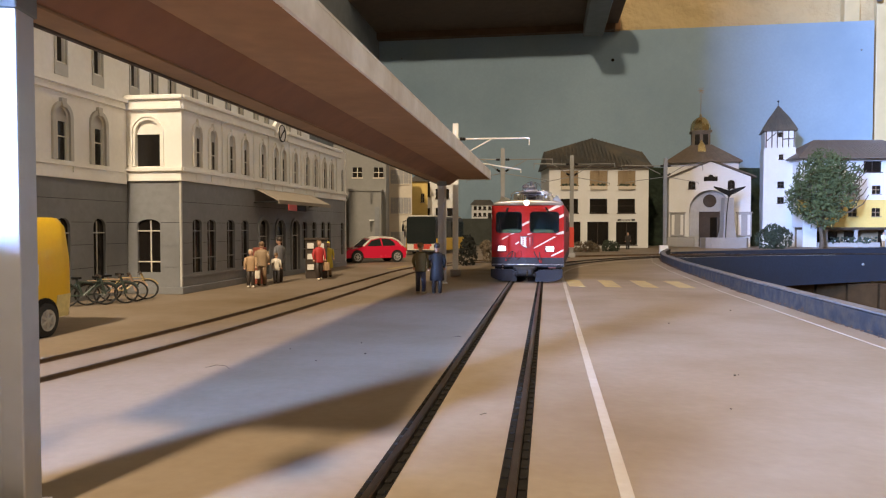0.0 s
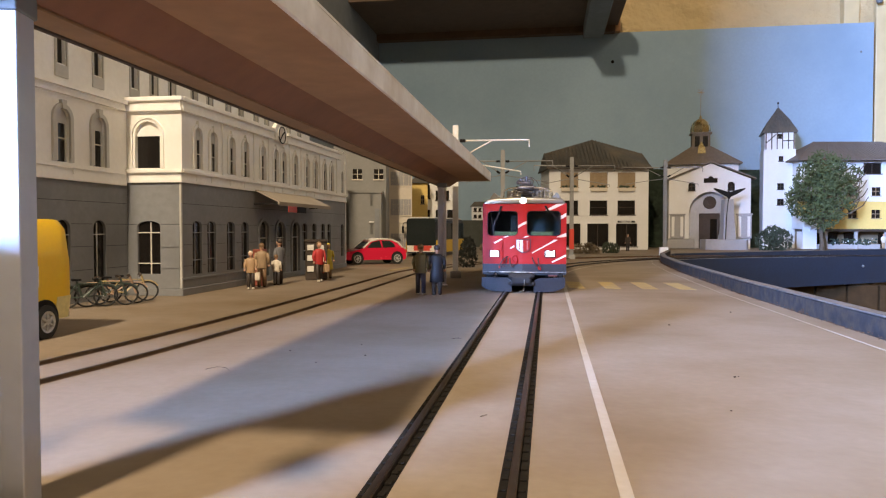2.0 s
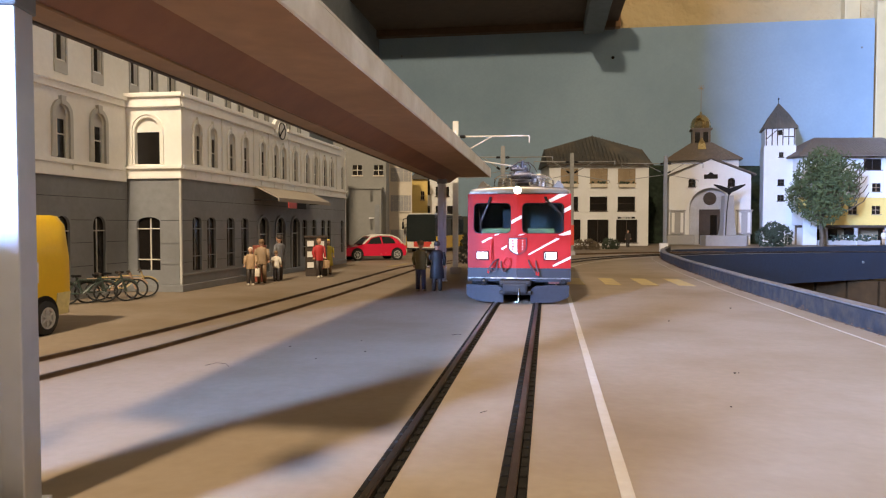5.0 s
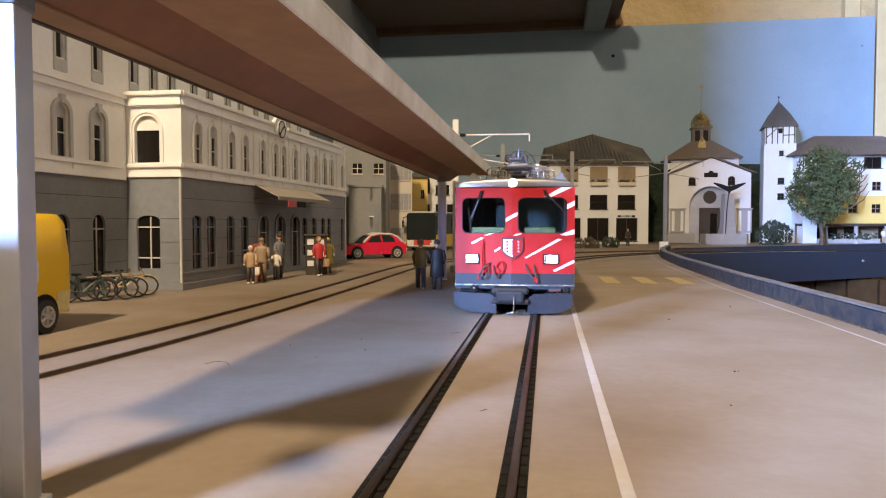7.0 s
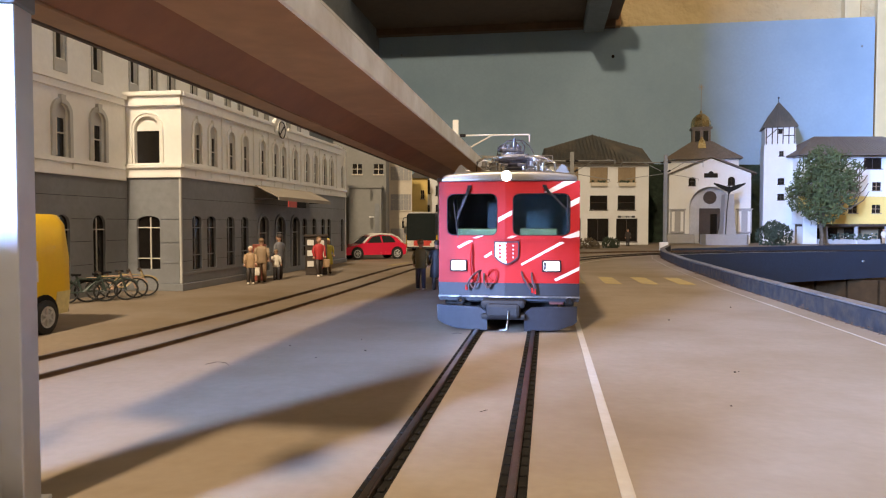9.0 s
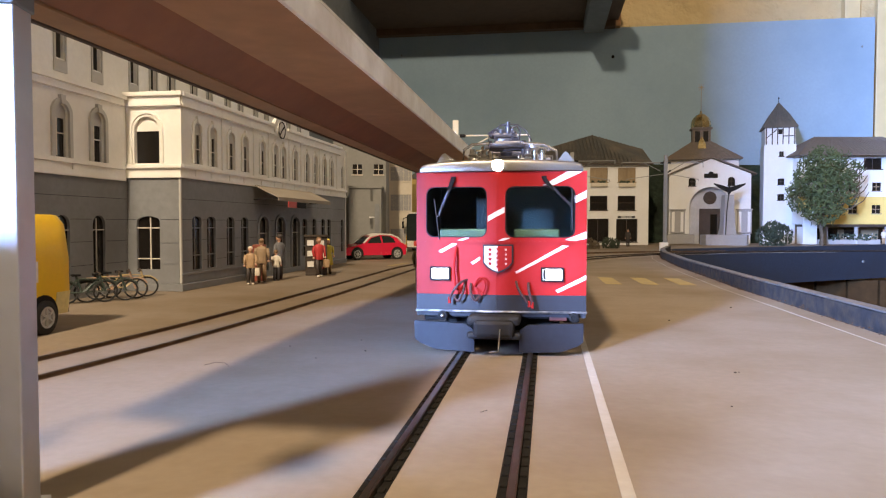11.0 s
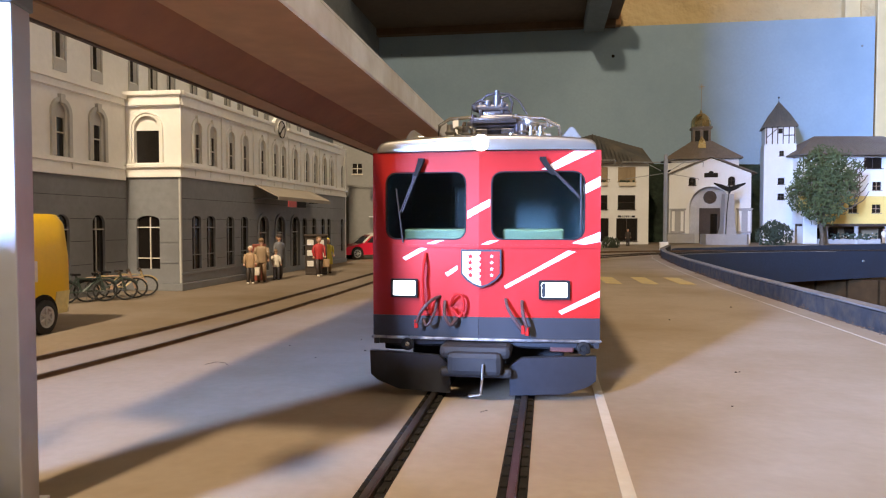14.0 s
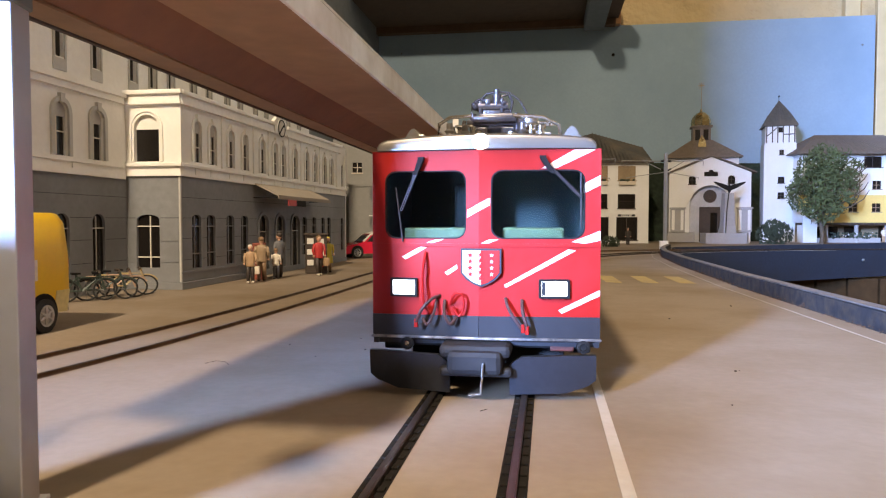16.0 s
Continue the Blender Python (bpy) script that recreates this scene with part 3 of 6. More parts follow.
for q in ([(8.0, 31.25), (9.9, 31.25), (14.9, 33.7), (12.2, 33.7)], [(13.45, 29.2), (15.55, 30.3), (15.55, 29.0), (13.45, 27.9)],
          [(11.9, 21.4), (15.55, 22.9), (15.55, 21.6), (13.6, 21.2)], [(3.3, 15.55), (3.55, 15.2), (12.5, 20.25), (11.5, 20.4)],
          [(10.3, 12.2), (10.7, 11.75), (15.55, 14.2), (15.55, 15.0)], [(-1.65, 24.7), (-0.05, 25.55), (-0.05, 26.55), (-1.65, 25.7)],
          [(0.0, 25.6), (1.45, 26.35), (1.45, 27.35), (0.0, 26.6)], [(-11.2, 19.3), (-10.7, 18.9), (-7.5, 20.6), (-8.5, 20.7)],
          [(-7.6, 21.25), (-6.2, 21.7), (-5.0, 21.75), (-6.6, 21.2)], [(0.3, 21.2), (1.3, 21.7), (2.6, 21.75), (1.3, 21.2)],
          [(-4.9, 17.2), (-4.5, 16.8), (-3.1, 17.7), (-3.1, 18.3)]):
    stripe(q)
# buffer beam, coupler, ploughs, running gear
b = Mesh().box(-13.5, 13.5, 1.8, 6, 6.8, 8.3, 0.2).box(-14.5, -11.5, 3, 10, 6.0, 8.2, 0.3).box(11.5, 14.5, 3, 10, 6.0, 8.2, 0.3)
part("buffer_beam", b, M["black"], loco)
b = Mesh().box(-5.7, 3.9, -2.9, 3, 6.0, 7.8, 0.7).box(-4.6, 2.8, -3.6, 3, 3.8, 7.1, 0.8).box(-5.8, 4.0, -2.4, 2, 3.4, 4.7, 0.5)
part("coupler", b, mat("coupler_grey", (0.012, 0.012, 0.014), 0.65, gloss=0.25, vary=0.3, grain=300, stain=(0.026, 0.023, 0.021), stain_scale=180), loco, "moulded dusty black coupler")
part("step_bracket", Mesh().box(9.0, 12.2, 1.3, 3.2, 6.5, 7.5, 0.2), mat("bracket_rust", (0.09, 0.022, 0.015), 0.6, vary=0.2), loco, "rust-red step bracket")
for x in (-10.6, 13.4):
    part("buffer_socket", Mesh().lathe([(0.9, 0), (0.9, 1.4), (0.5, 1.5), (0.45, 1.2)], 14, R(x, 1.6, 7.3, 90, 0, 0)), M["black"], loco, smooth=True)
part("socket_screw", Mesh().ball(-10.6, 0.1, 7.3, 0.4, 0.25, 0.4, 8), M["chrome"], loco)
b = Mesh().tube([(0.3, -3.9, 5.6), (0.2, -4.2, 3.6), (0.0, -4.0, 1.6), (-1.6, -3.6, 1.3)], 0.17, 8)
part("coupling_hook", b, M["chrome"], loco, "thin bright wire hook")
for s in (-1, 1):
    xs = (-15.9, -4.6) if s < 0 else (3.6, 15.1)
    o, i = (xs[0], xs[1]) if s < 0 else (xs[1], xs[0])
    q = [(i, 0.75), (i, 4.9), (i + s * 1.6, 6.0), (o, 6.3), (o, 2.9), (o - s * 1.0, 2.1), (o - s * 4.0, 1.0)]
    b = Mesh()
    b.hull([[(x, -1.6 + 0.10 * abs(x) + (0.9 - 0.13 * z), z) for x, z in q], [(x, -0.5 + 0.10 * abs(x) + (0.9 - 0.13 * z), z) for x, z in q]])
    part("snow_plough", b, mat("plough_grey", (0.017, 0.019, 0.026), 0.42, gloss=0.5, vary=0.15), loco, "dark grey snow plough blade")
b = Mesh().box(-11, 11, 6, 148, 2.5, 8.6, 0.4)
part("underframe", b, M["black"], loco)
for y in (20, 46, 108, 134):
    axle = part("wheelset", Mesh().cyl(0.6, -7, 7, 10, R(0, y, 4.9, 0, 90, 0)), M["black"], loco)
    for s in (-1, 1):
        b = Mesh().lathe([(3.6, 0), (4.6, 0.1), (4.6, 0.35), (4.2, 0.5), (4.2, 1.3), (3.2, 1.4)], 24, R(s * 5.6, y, 4.9, 0, s * 90, 0))
        part("wheel", b, M["rail"], axle, smooth=True)
# hoses under the headlights
def hose(pts, r, material, label):
    path = []
    for i in range(len(pts) - 1):
        p0, p1, p2, p3 = (Vector(pts[max(0, min(len(pts) - 1, i + k))]) for k in (-1, 0, 1, 2))
        for k in range(5):
            t = k / 5
            path.append(0.5 * (2 * p1 + (p2 - p0) * t + (2 * p0 - 5 * p1 + 4 * p2 - p3) * t * t + (3 * p1 - p0 - 3 * p2 + p3) * t ** 3))
    path.append(Vector(pts[-1]))
    part("hose", Mesh().tube(path, r, 7), material, loco, label, smooth=True)


hose([(-8.0, 0.2, 20.0), (-8.2, -0.7, 18), (-8.3, -0.7, 16), (-8.2, -0.9, 14.4), (-8.0, -0.6, 12.6), (-7.3, -0.4, 11.9)], 0.22, M["red"], "red hose")
hose([(-6.0, 0.3, 14.0), (-7.0, -0.9, 13.6), (-8.3, -1.3, 12.2), (-9.1, -1.3, 10.5)], 0.23, M["hose"], "black brake hose")
hose([(-6.4, 0.2, 13.6), (-6.7, -1.0, 11.6), (-7.6, -1.2, 10.2), (-8.3, -0.6, 11.0)], 0.2, M["hose"], "black brake hose")
hose([(-5.3, 0.0, 13.4), (-5.2, -1.1, 11.6), (-4.4, -1.3, 10.3), (-3.6, -0.6, 11.2)], 0.23, M["hose"], "black brake hose")
hose([(-4.6, 0, 12.8), (-3.8, -0.9, 14.3), (-2.8, -1.0, 14.2), (-2.6, -0.9, 12.6), (-3.2, -0.8, 11.4), (-4.2, -0.7, 12.6)], 0.19, M["red"], "red hose loop")
hose([(3.0, 0, 13.8), (3.4, -1.0, 12.6), (4.4, -1.3, 11.0), (5.4, -1.1, 9.6)], 0.23, M["hose"], "black brake hose")
hose([(5.2, 0, 13.6), (5.3, -1.0, 12.2), (5.7, -1.3, 10.8), (5.9, -1.2, 9.6)], 0.23, M["hose"], "black brake hose")
for x, z in ((-9.1, 10.4), (5.4, 9.9), (5.95, 9.7)):
    part("hose_end", Mesh().cyl(0.27, -0.6, 0.5, 10, R(x, -1.2, z)), M["red"], loco, "red hose end")
# roof gear: rails, pantograph, insulators
for y in (14.0, 42.0):
    b = Mesh().tube([(-8.6, y, 36.2), (-8.2, y, 39.3), (-6.6, y, 40.3), (-3.2, y, 40.5)], 0.3, 8).tube([(3.2, y, 40.5), (7.8, y, 40.1), (10.2, y, 38.8), (10.6, y, 36.1)], 0.3, 8)
    part("roof_busbar", b, M["chrome"], loco, "bright bent roof conductor", smooth=True)
for x, y in ((-6.6, 14), (-4.4, 16), (4.6, 15), (6.4, 22), (-7.5, 30), (7.5, 34)):
    b = Mesh().lathe([(0.9, 36.2), (0.9, 36.9), (0.55, 37.0), (0.85, 37.5), (0.5, 37.8), (0.85, 38.2), (0.5, 38.5), (0.5, 39.4)], 12, R(x, y, 0))
    part("insulator", b, M["silver"], loco, smooth=True)
b = Mesh().lathe([(2.3, 36.4), (2.6, 37.0), (1.8, 37.3), (2.6, 38.0), (1.9, 38.4), (2.5, 39.0), (1.7, 39.6), (2.2, 40.3), (1.0, 40.8)], 16, R(0.5, 20, 0))
part("surge_arrester", b, M["copper"], loco, "stacked dark insulator", smooth=True)
b = Mesh().box(-3.2, 4.4, 18.6, 21.4, 39.4, 40.6, 0.2).box(-2.4, 3.2, 17.6, 22, 40.6, 41.4, 0.3).box(4.6, 6.6, 18, 20, 39.2, 41.0, 0.2)
part("pantograph_base", b, M["copper"], loco)
for x, y, h in ((-5.6, 18, 39.6), (-4.9, 17, 38.8), (5.2, 17, 39.2), (7.6, 19, 38.6), (-2.2, 16, 38.4), (2.8, 16, 38.2)):
    b = Mesh().lathe([(0.55, 36.0), (0.3, 36.3), (0.3, h - 0.5), (0.55, h - 0.4), (0.55, h)], 9, R(x, y, 0))
    part("terminal", b, M["chrome"], loco, smooth=True)
for q in ([(-6.2, 17.5, 39.4), (-3.4, 17.5, 39.5)], [(-6.0, 17.8, 38.2), (-3.2, 17.8, 38.4)], [(6.2, 18.5, 39.6), (9.4, 18.5, 39.5)], [(8.0, 18.5, 38.9), (8.0, 18.5, 40.1)]):
    part("connector_rod", Mesh().tube(q, 0.2, 6), M["chrome"], loco)
b = Mesh().box(-4.4, 5.2, 18.2, 21.0, 39.5, 40.5, 0.2).box(-3.4, 3.6, 17.4, 18.3, 40.0, 41.0, 0.2).cyl(0.5, 36.6, 41.5, 10, R(-3.4, 18.6, 0)).cyl(0.5, 36.6, 41.5, 10, R(3.6, 18.6, 0)).box(-1.9, 2.6, 18.6, 20.8, 40.8, 42.3, 0.3)
b.tube([(-2.9, 19, 42.7), (2.2, 19, 42.7)], 0.75, 10).ball(-3.0, 18.6, 42.6, 0.6, n=8).box(-1.5, -0.5, 18.2, 19.4, 42.8, 43.9, 0.2).ball(1.5, 18.6, 43.1, 0.6, n=8).box(-2.5, -1.9, 18.4, 19.4, 41.4, 43.6, 0.1).box(1.0, 1.5, 18.4, 19.4, 41.6, 44.0, 0.1)
b.cyl(0.75, 42.6, 44.5, 12, R(0.4, 19, 0)).cyl(0.42, 44.5, 45.4, 10, R(0.4, 19, 0))
b.tube([(-3.9, 19.5, 41.0), (-3.6, 19.5, 43.2), (-2.4, 19.5, 44.0), (-0.9, 19.3, 43.6)], 0.24, 7)
b.tube([(2.6, 19, 41.4), (2.9, 19, 43.4), (2.2, 19, 44.6), (1.0, 19, 44.2)], 0.2, 7)
b.tube([(0.4, 19, 45.0), (2.4, 19.4, 44.9), (4.0, 19.6, 43.7), (5.2, 19.8, 41.6)], 0.13, 6)
b.tube([(0.4, 19, 45.0), (-1.2, 19.6, 44.9), (-2.0, 19.8, 44.2), (-1.6, 20, 43.0)], 0.2, 6)
part("pantograph", b, M["copper"], loco, "folded dark pantograph", smooth=True)
b = Mesh().tube([(-4.8, 18.4, 40.4), (-5.3, 18.4, 38.2), (-4.6, 18.4, 36.4)], 0.32, 7).box(5.0, 7.0, 17.6, 19.6, 39.2, 41.0, 0.15)
b.tube([(7.0, 18.4, 39.9), (9.8, 18.4, 39.9)], 0.22, 7).tube([(8.6, 18.4, 39.3), (8.6, 18.4, 40.5)], 0.26, 7)
for x, r in ((-6.6, 0.75), (6.0, 0.95), (7.4, 0.6), (-3.1, 0.6)):
    b.lathe([(r, 36.1), (r, 38.4), (r * 0.7, 38.6), (r * 0.7, 39.2)], 12, R(x, 16.5, 0))
part("pantograph_fitting", b, M["chrome"], loco, "bright steel roof fittings", smooth=True)
for u0, u1 in ((-3.2, -1.0), (1.2, 3.2)):
    part("contact_plate", Mesh().box(u0, u1, 17.1, 17.4, 38.2, 39.1, 0.1), M["copper"], loco)
for s in (-1, 1):
    b = Mesh().box(s * 12.8 - 1.4, s * 12.8 + 1.4, 12, 40, 35.5, 36.1).prism([(s * 9.8, 35.9), (s * 11.9, 38.5), (s * 12.5, 38.2), (s * 14.2, 35.6)], 12, 40, "y")
    part("roof_walkway", b, M["silver"], loco)
for x in (-9.6, -5.2, 3.8, 8.6):
    part("roof_bolt", Mesh().box(x - 0.45, x + 0.45, 6, 6.9, 36.2, 36.75, 0.1), M["silver"], loco)
b = Mesh()
for y in (60, 95, 128):
    b.box(-15.54, -15.5, y - 8, y + 8, 22, 30, 0).box(15.5, 15.54, y - 8, y + 8, 22, 30, 0)
part("side_window", b, M["black"], loco)


# ---- the station ----
M["st_white"] = mat("station_cream_plastic", (0.82, 0.81, 0.77), 0.55, vary=0.04, grain=500, bump=0.06, stain=(0.74, 0.72, 0.67), stain_scale=40)
M["st_grey"] = mat("station_grey_stone", (0.205, 0.212, 0.222), 0.6, vary=0.08, grain=500, bump=0.12, stain=(0.165, 0.168, 0.175), stain_scale=35)
M["st_trim"] = mat("station_grey_trim", (0.46, 0.45, 0.42), 0.55, vary=0.05, grain=600)
M["dark_pane"] = mat("dark_window_void", (0.012, 0.010, 0.009), 0.18, vary=0.2, bump=0)
M["bar_white"] = mat("window_bar_cream", (0.62, 0.58, 0.5), 0.5, vary=0.05)

station = thing("station_building", mm(0, 0), "large model station, cream upper storeys over grey stone storey", "station building")
FAC = R(-129.3, 233, 0, 0, 0, 89.03)
WING = R(-150, 60, 0, 0, 0, 90)
FRONT = R(-150, 233, 0)
up = [12.0, 23.6, 39.0, 52.0, 69.8, 84.2, 93.8, 109.2, 126.0, 138.8, 154.4, 166.6]
low = [11.3, 22.2, 38.2, 51.4, 122.6, 137.1, 151.6, 161.9]
doors = [70.2, 89.5, 108.9]


def openings(us, w, s, t, rise):
    return [(u, w, s, t, rise) for u in us]


def window(u, w, s, t, rise, frame_m, wall_m, bars, name="window", depth=1.0):
    """Dark pane with thin bars set back in its opening."""
    b = Mesh()
    for k in bars[0]:
        b.box(u + k * w - 0.2, u + k * w + 0.2, depth - 0.5, depth - 0.15, s, t - rise * 0.3, m=wall_m)
    for z in bars[1]:
        b.box(u - w / 2, u + w / 2, depth - 0.55, depth - 0.2, s + (t - s) * z - 0.2, s + (t - s) * z + 0.2, m=wall_m)
    ob = part(name, b, frame_m, station)
    b = Mesh().box(u - w / 2 - 0.6, u + w / 2 + 0.6, depth, depth + 0.3, s - 0.4, t + 0.4, m=wall_m)
    part("pane", b, M["dark_pane"], ob)
    return ob


# projecting block: long facade and its end face
b = Mesh().wall(0, 194, 0, 40.6, openings(low, 6.8, 7.2, 27.0, 1.6) + openings(doors, 10.4, 0.02, 27.6, 4.4) + [(187.2, 5.4, 7.2, 27, 1.6)], 1.8, FAC)
part("ground_storey", b, M["st_grey"], station, "grey stone ground storey")
b = Mesh().wall(0, 194, 45.2, 70.6, openings(up, 5.4, 46.4, 61.8, 2.7) + [(188.6, 4.2, 46.4, 60, 2.1)], 1.8, FAC)
part("upper_storey", b, M["st_white"], station, "cream upper storey")
for u in low + [187.2]:
    window(u, 6.8 if u < 180 else 5.4, 7.2, 27.0, 1.6, M["st_grey"], FAC, ((-0.12,), (0.27, 0.78)))
for u in doors:
    w = window(u, 10.4, 0.02, 27.6, 4.4, M["st_trim"], FAC, ((-0.42, 0.42), (0.72,)), "door")
    b = Mesh()
    arch_ring(b, u, 10.4, 0.1, 27.6, 4.4, 1.2, -0.7, 0.0, FAC)
    part("door_surround", b, M["st_grey"], w)
for u in up:
    w = window(u, 4.2, 46.6, 57.2, 0, M["bar_white"], FAC, ((-0.12,), (0.5,)), depth=0.6)
    b = Mesh().prism([(u - 2.7, 57.1), (u - 2.12, 57.1), (u - 2.12, 46.5), (u - 2.7, 46.5)], 0.35, 1.6, "y", FAC)
    b.prism([(u + 2.12, 57.1), (u + 2.7, 57.1), (u + 2.7, 46.5), (u + 2.12, 46.5)], 0.35, 1.6, "y", FAC)
    b.prism([(u - 2.7, 57.2), (u + 2.7, 57.2), (u + 2.7, 62), (u - 2.7, 62)], 0.35, 1.6, "y", FAC)
    part("blind_arch", b, M["st_trim"], w)
    b = Mesh()
    arch_ring(b, u, 5.4, 46.4, 61.8, 2.7, 1.2, -0.7, 0.0, FAC)
    b.prism([(u - 0.7, 61.4), (u + 0.7, 61.4), (u + 1.0, 64.0), (u - 1.0, 64.0)], -1.1, 0, "y", FAC)
    part("surround", b, M["st_white"], w)
    b = Mesh().box(u - 2.0, u + 2.0, -0.55, 0, 41.6, 44.0, 0.1, m=FAC)
    part("sill_panel", b, M["st_white"], w)
window(188.6, 4.2, 46.4, 60, 2.1, M["bar_white"], FAC, ((), (0.5,)))
for u0, u1 in ((0, 81), (97, 183)):
    part("cornice", Mesh().box(u0 - 0.5, u1, -2.0, 0.0, 69.4, 71.0, 0.3, m=FAC), M["st_white"], station)
    part("moulding", Mesh().box(u0, u1, -1.4, 0.0, 66.0, 67.0, m=FAC), M["st_white"], station)
    part("frieze", Mesh().box(u0, u1, -1.0, 0, 67.02, 69.38, m=FAC), M["st_white"], station)
part("string_course", Mesh().box(0, 194, -1.3, 0.0, 44.0, 45.3, 0.2, m=FAC), M["st_white"], station)
part("string_course", Mesh().box(0, 194, -0.9, 0.0, 40.62, 41.58, m=FAC), M["st_white"], station)
part("parapet_band", Mesh().box(0, 194, -0.3, 1.8, 41.6, 45.15, m=FAC), M["st_white"], station)
for u in (0.6, 31.5, 60.5, 76.5, 101.5, 117.5, 146.5, 176, 193):
    b = Mesh().box(u - 0.7, u + 0.7, -0.6, 0, 45.3, 66, m=FAC)
    part("pilaster", b, M["st_white"], station)
part("plinth", Mesh().box(0, 194, -0.7, 0, 0, 2.6, 0.2, m=FAC), M["st_grey"], station)
part("sill_band", Mesh().box(0, 62, -0.5, 0, 5.6, 6.4, m=FAC), M["st_grey"], station)
# clock in its niche
b = Mesh().prism([(82, 66), (96, 66), (96, 72), (92, 75), (86, 75), (82, 72)], -1.2, 0.6, "y", FAC)
part("clock_gable", b, M["st_white"], station)
b = Mesh().lathe([(4.0, 0), (4.0, 0.5)], 28, FAC @ R(88.6, -1.25, 68.9, 90, 0, 0))
clock = part("clock", b, M["white"], station, "white station clock")
b = Mesh()
ring(b, rrect(88.6, 68.9, 8.2, 8.2, 4.09, 6), rrect(88.6, 68.9, 7.4, 7.4, 3.69, 6), -2.0, -1.6, FAC)
part("clock_rim", b, M["black"], clock)
b = Mesh().tube([(88.6, -1.9, 68.9), (91.2, -1.9, 70.7)], 0.35, 6, m=FAC).tube([(88.6, -1.9, 68.9), (86.2, -1.9, 66.4)], 0.3, 6, m=FAC)
part("clock_hand", b, M["black"], clock)
# end face of the block
b = Mesh().wall(0, 20.7, 0, 40.6, [(8.2, 8.8, 7.8, 26.9, 1.8)], 1.8, FRONT)
part("ground_storey", b, M["st_grey"], station)
b = Mesh().wall(0, 20.7, 45.2, 70.6, [(8.4, 9.6, 45.8, 62.4, 4.8)], 1.8, FRONT)
part("upper_storey", b, M["st_white"], station)
w = window(8.2, 8.8, 7.8, 26.9, 1.8, M["bar_white"], FRONT, ((0.06,), (0.2, 0.78)))
w = window(8.4, 9.6, 45.9, 57.3, 0, M["bar_white"], FRONT, ((), ()), depth=1.2)
b = Mesh().box(3.7, 13.1, 0.7, 1.6, 57.3, 62.6, m=FRONT)
part("blind_arch", b, M["st_white"], w)
b = Mesh()
arch_ring(b, 8.4, 9.6, 45.8, 62.4, 4.8, 0.8, -0.6, 0, FRONT)
arch_ring(b, 8.4, 11.4, 45.8, 63.4, 5.6, 0.5, -0.9, 0, FRONT)
part("surround", b, M["st_white"], w)
part("cornice", Mesh().box(0, 22.4, -2.0, 0, 69.4, 71.0, 0.3, m=FRONT), M["st_white"], station)
part("moulding", Mesh().box(0, 21.8, -1.4, 0, 66.0, 67.0, m=FRONT), M["st_white"], station)
part("frieze", Mesh().box(0, 21.4, -1, 0, 67.02, 69.38, m=FRONT), M["st_white"], station)
part("string_course", Mesh().box(0, 21.8, -1.3, 0, 44.0, 45.3, 0.2, m=FRONT), M["st_white"], station)
part("string_course", Mesh().box(0, 21.5, -0.9, 0, 40.62, 41.58, m=FRONT), M["st_white"], station)
part("parapet_band", Mesh().box(0, 20.9, -0.3, 1.8, 41.6, 45.15, m=FRONT), M["st_white"], station)
b = Mesh().box(0, 21.5, -0.7, 0, 0, 2.6, 0.2, m=FRONT)
part("plinth", b, M["st_grey"], station)
b = Mesh().box(20.1, 20.9, -0.25, 0.8, 2.7, 40.5, 0.2, m=FRONT)
part("downpipe", b, M["st_trim"], station)
# stone courses as fine sunk joints shown by raised blocks
for i, (z0, z1) in enumerate(((2.7, 9.6), (9.9, 17.1), (17.4, 25.0))):
    for u0, u1 in ((0.1, 3.6), (12.8, 20.0)):
        b = Mesh().box(u0, u1, -0.22, 0, z0, z1, m=FRONT)
        part("stone_block", b, M["st_grey"], station)
b = Mesh().box(-150, -129.3, 234.8, 427, 70.6, 71.4)
part("terrace_roof", b, M["st_trim"], station)
part("end_wall", Mesh().box(-150, -126.2, 427.2, 429, 0, 70.6), M["st_white"], station)
# main range behind, seen beside and above the block
wing_lo = [121, 139, 157]
wing_up = [121, 139, 157]
top_us = [121, 139, 157, 178, 191, 204, 222, 236, 254, 268, 286, 300, 318, 332, 350]
b = Mesh().wall(0, 172.9, 0, 39.4, openings(wing_lo, 6.6, 5.0, 27, 3.0), 1.8, WING)
part("ground_storey", b, M["st_grey"], station)
b = Mesh().wall(0, 172.9, 41.4, 66.0, openings(wing_up, 6.6, 45.0, 61.8, 3.3), 1.8, WING)
part("upper_storey", b, M["st_white"], station)
b = Mesh().wall(0, 369, 69.6, 112, openings(top_us, 4.4, 75.5, 92, 0), 1.8, WING)
part("top_storey", b, M["st_white"], station)
for u in wing_lo:
    window(u, 6.6, 5.0, 27, 3.0, M["st_trim"], WING, ((-0.12,), (0.78,)))
for u in wing_up:
    w = window(u, 5.2, 45.4, 57.2, 0, M["bar_white"], WING, ((-0.2,), (0.6,)), depth=1.2)
    b = Mesh().box(u - 3.3, u + 3.3, 0.8, 1.6, 57.2, 62, m=WING).box(u - 3.3, u - 2.6, 0.8, 1.6, 45, 57.2, m=WING).box(u + 2.6, u + 3.3, 0.8, 1.6, 45, 57.2, m=WING)
    part("blind_arch", b, M["st_trim"], w)
    b = Mesh()
    arch_ring(b, u, 6.6, 45.0, 61.8, 3.3, 1.4, -0.8, 0, WING)
    b.prism([(u - 0.8, 61.4), (u + 0.8, 61.4), (u + 1.1, 64.2), (u - 1.1, 64.2)], -1.2, 0, "y", WING)
    part("surround", b, M["st_trim"], w)
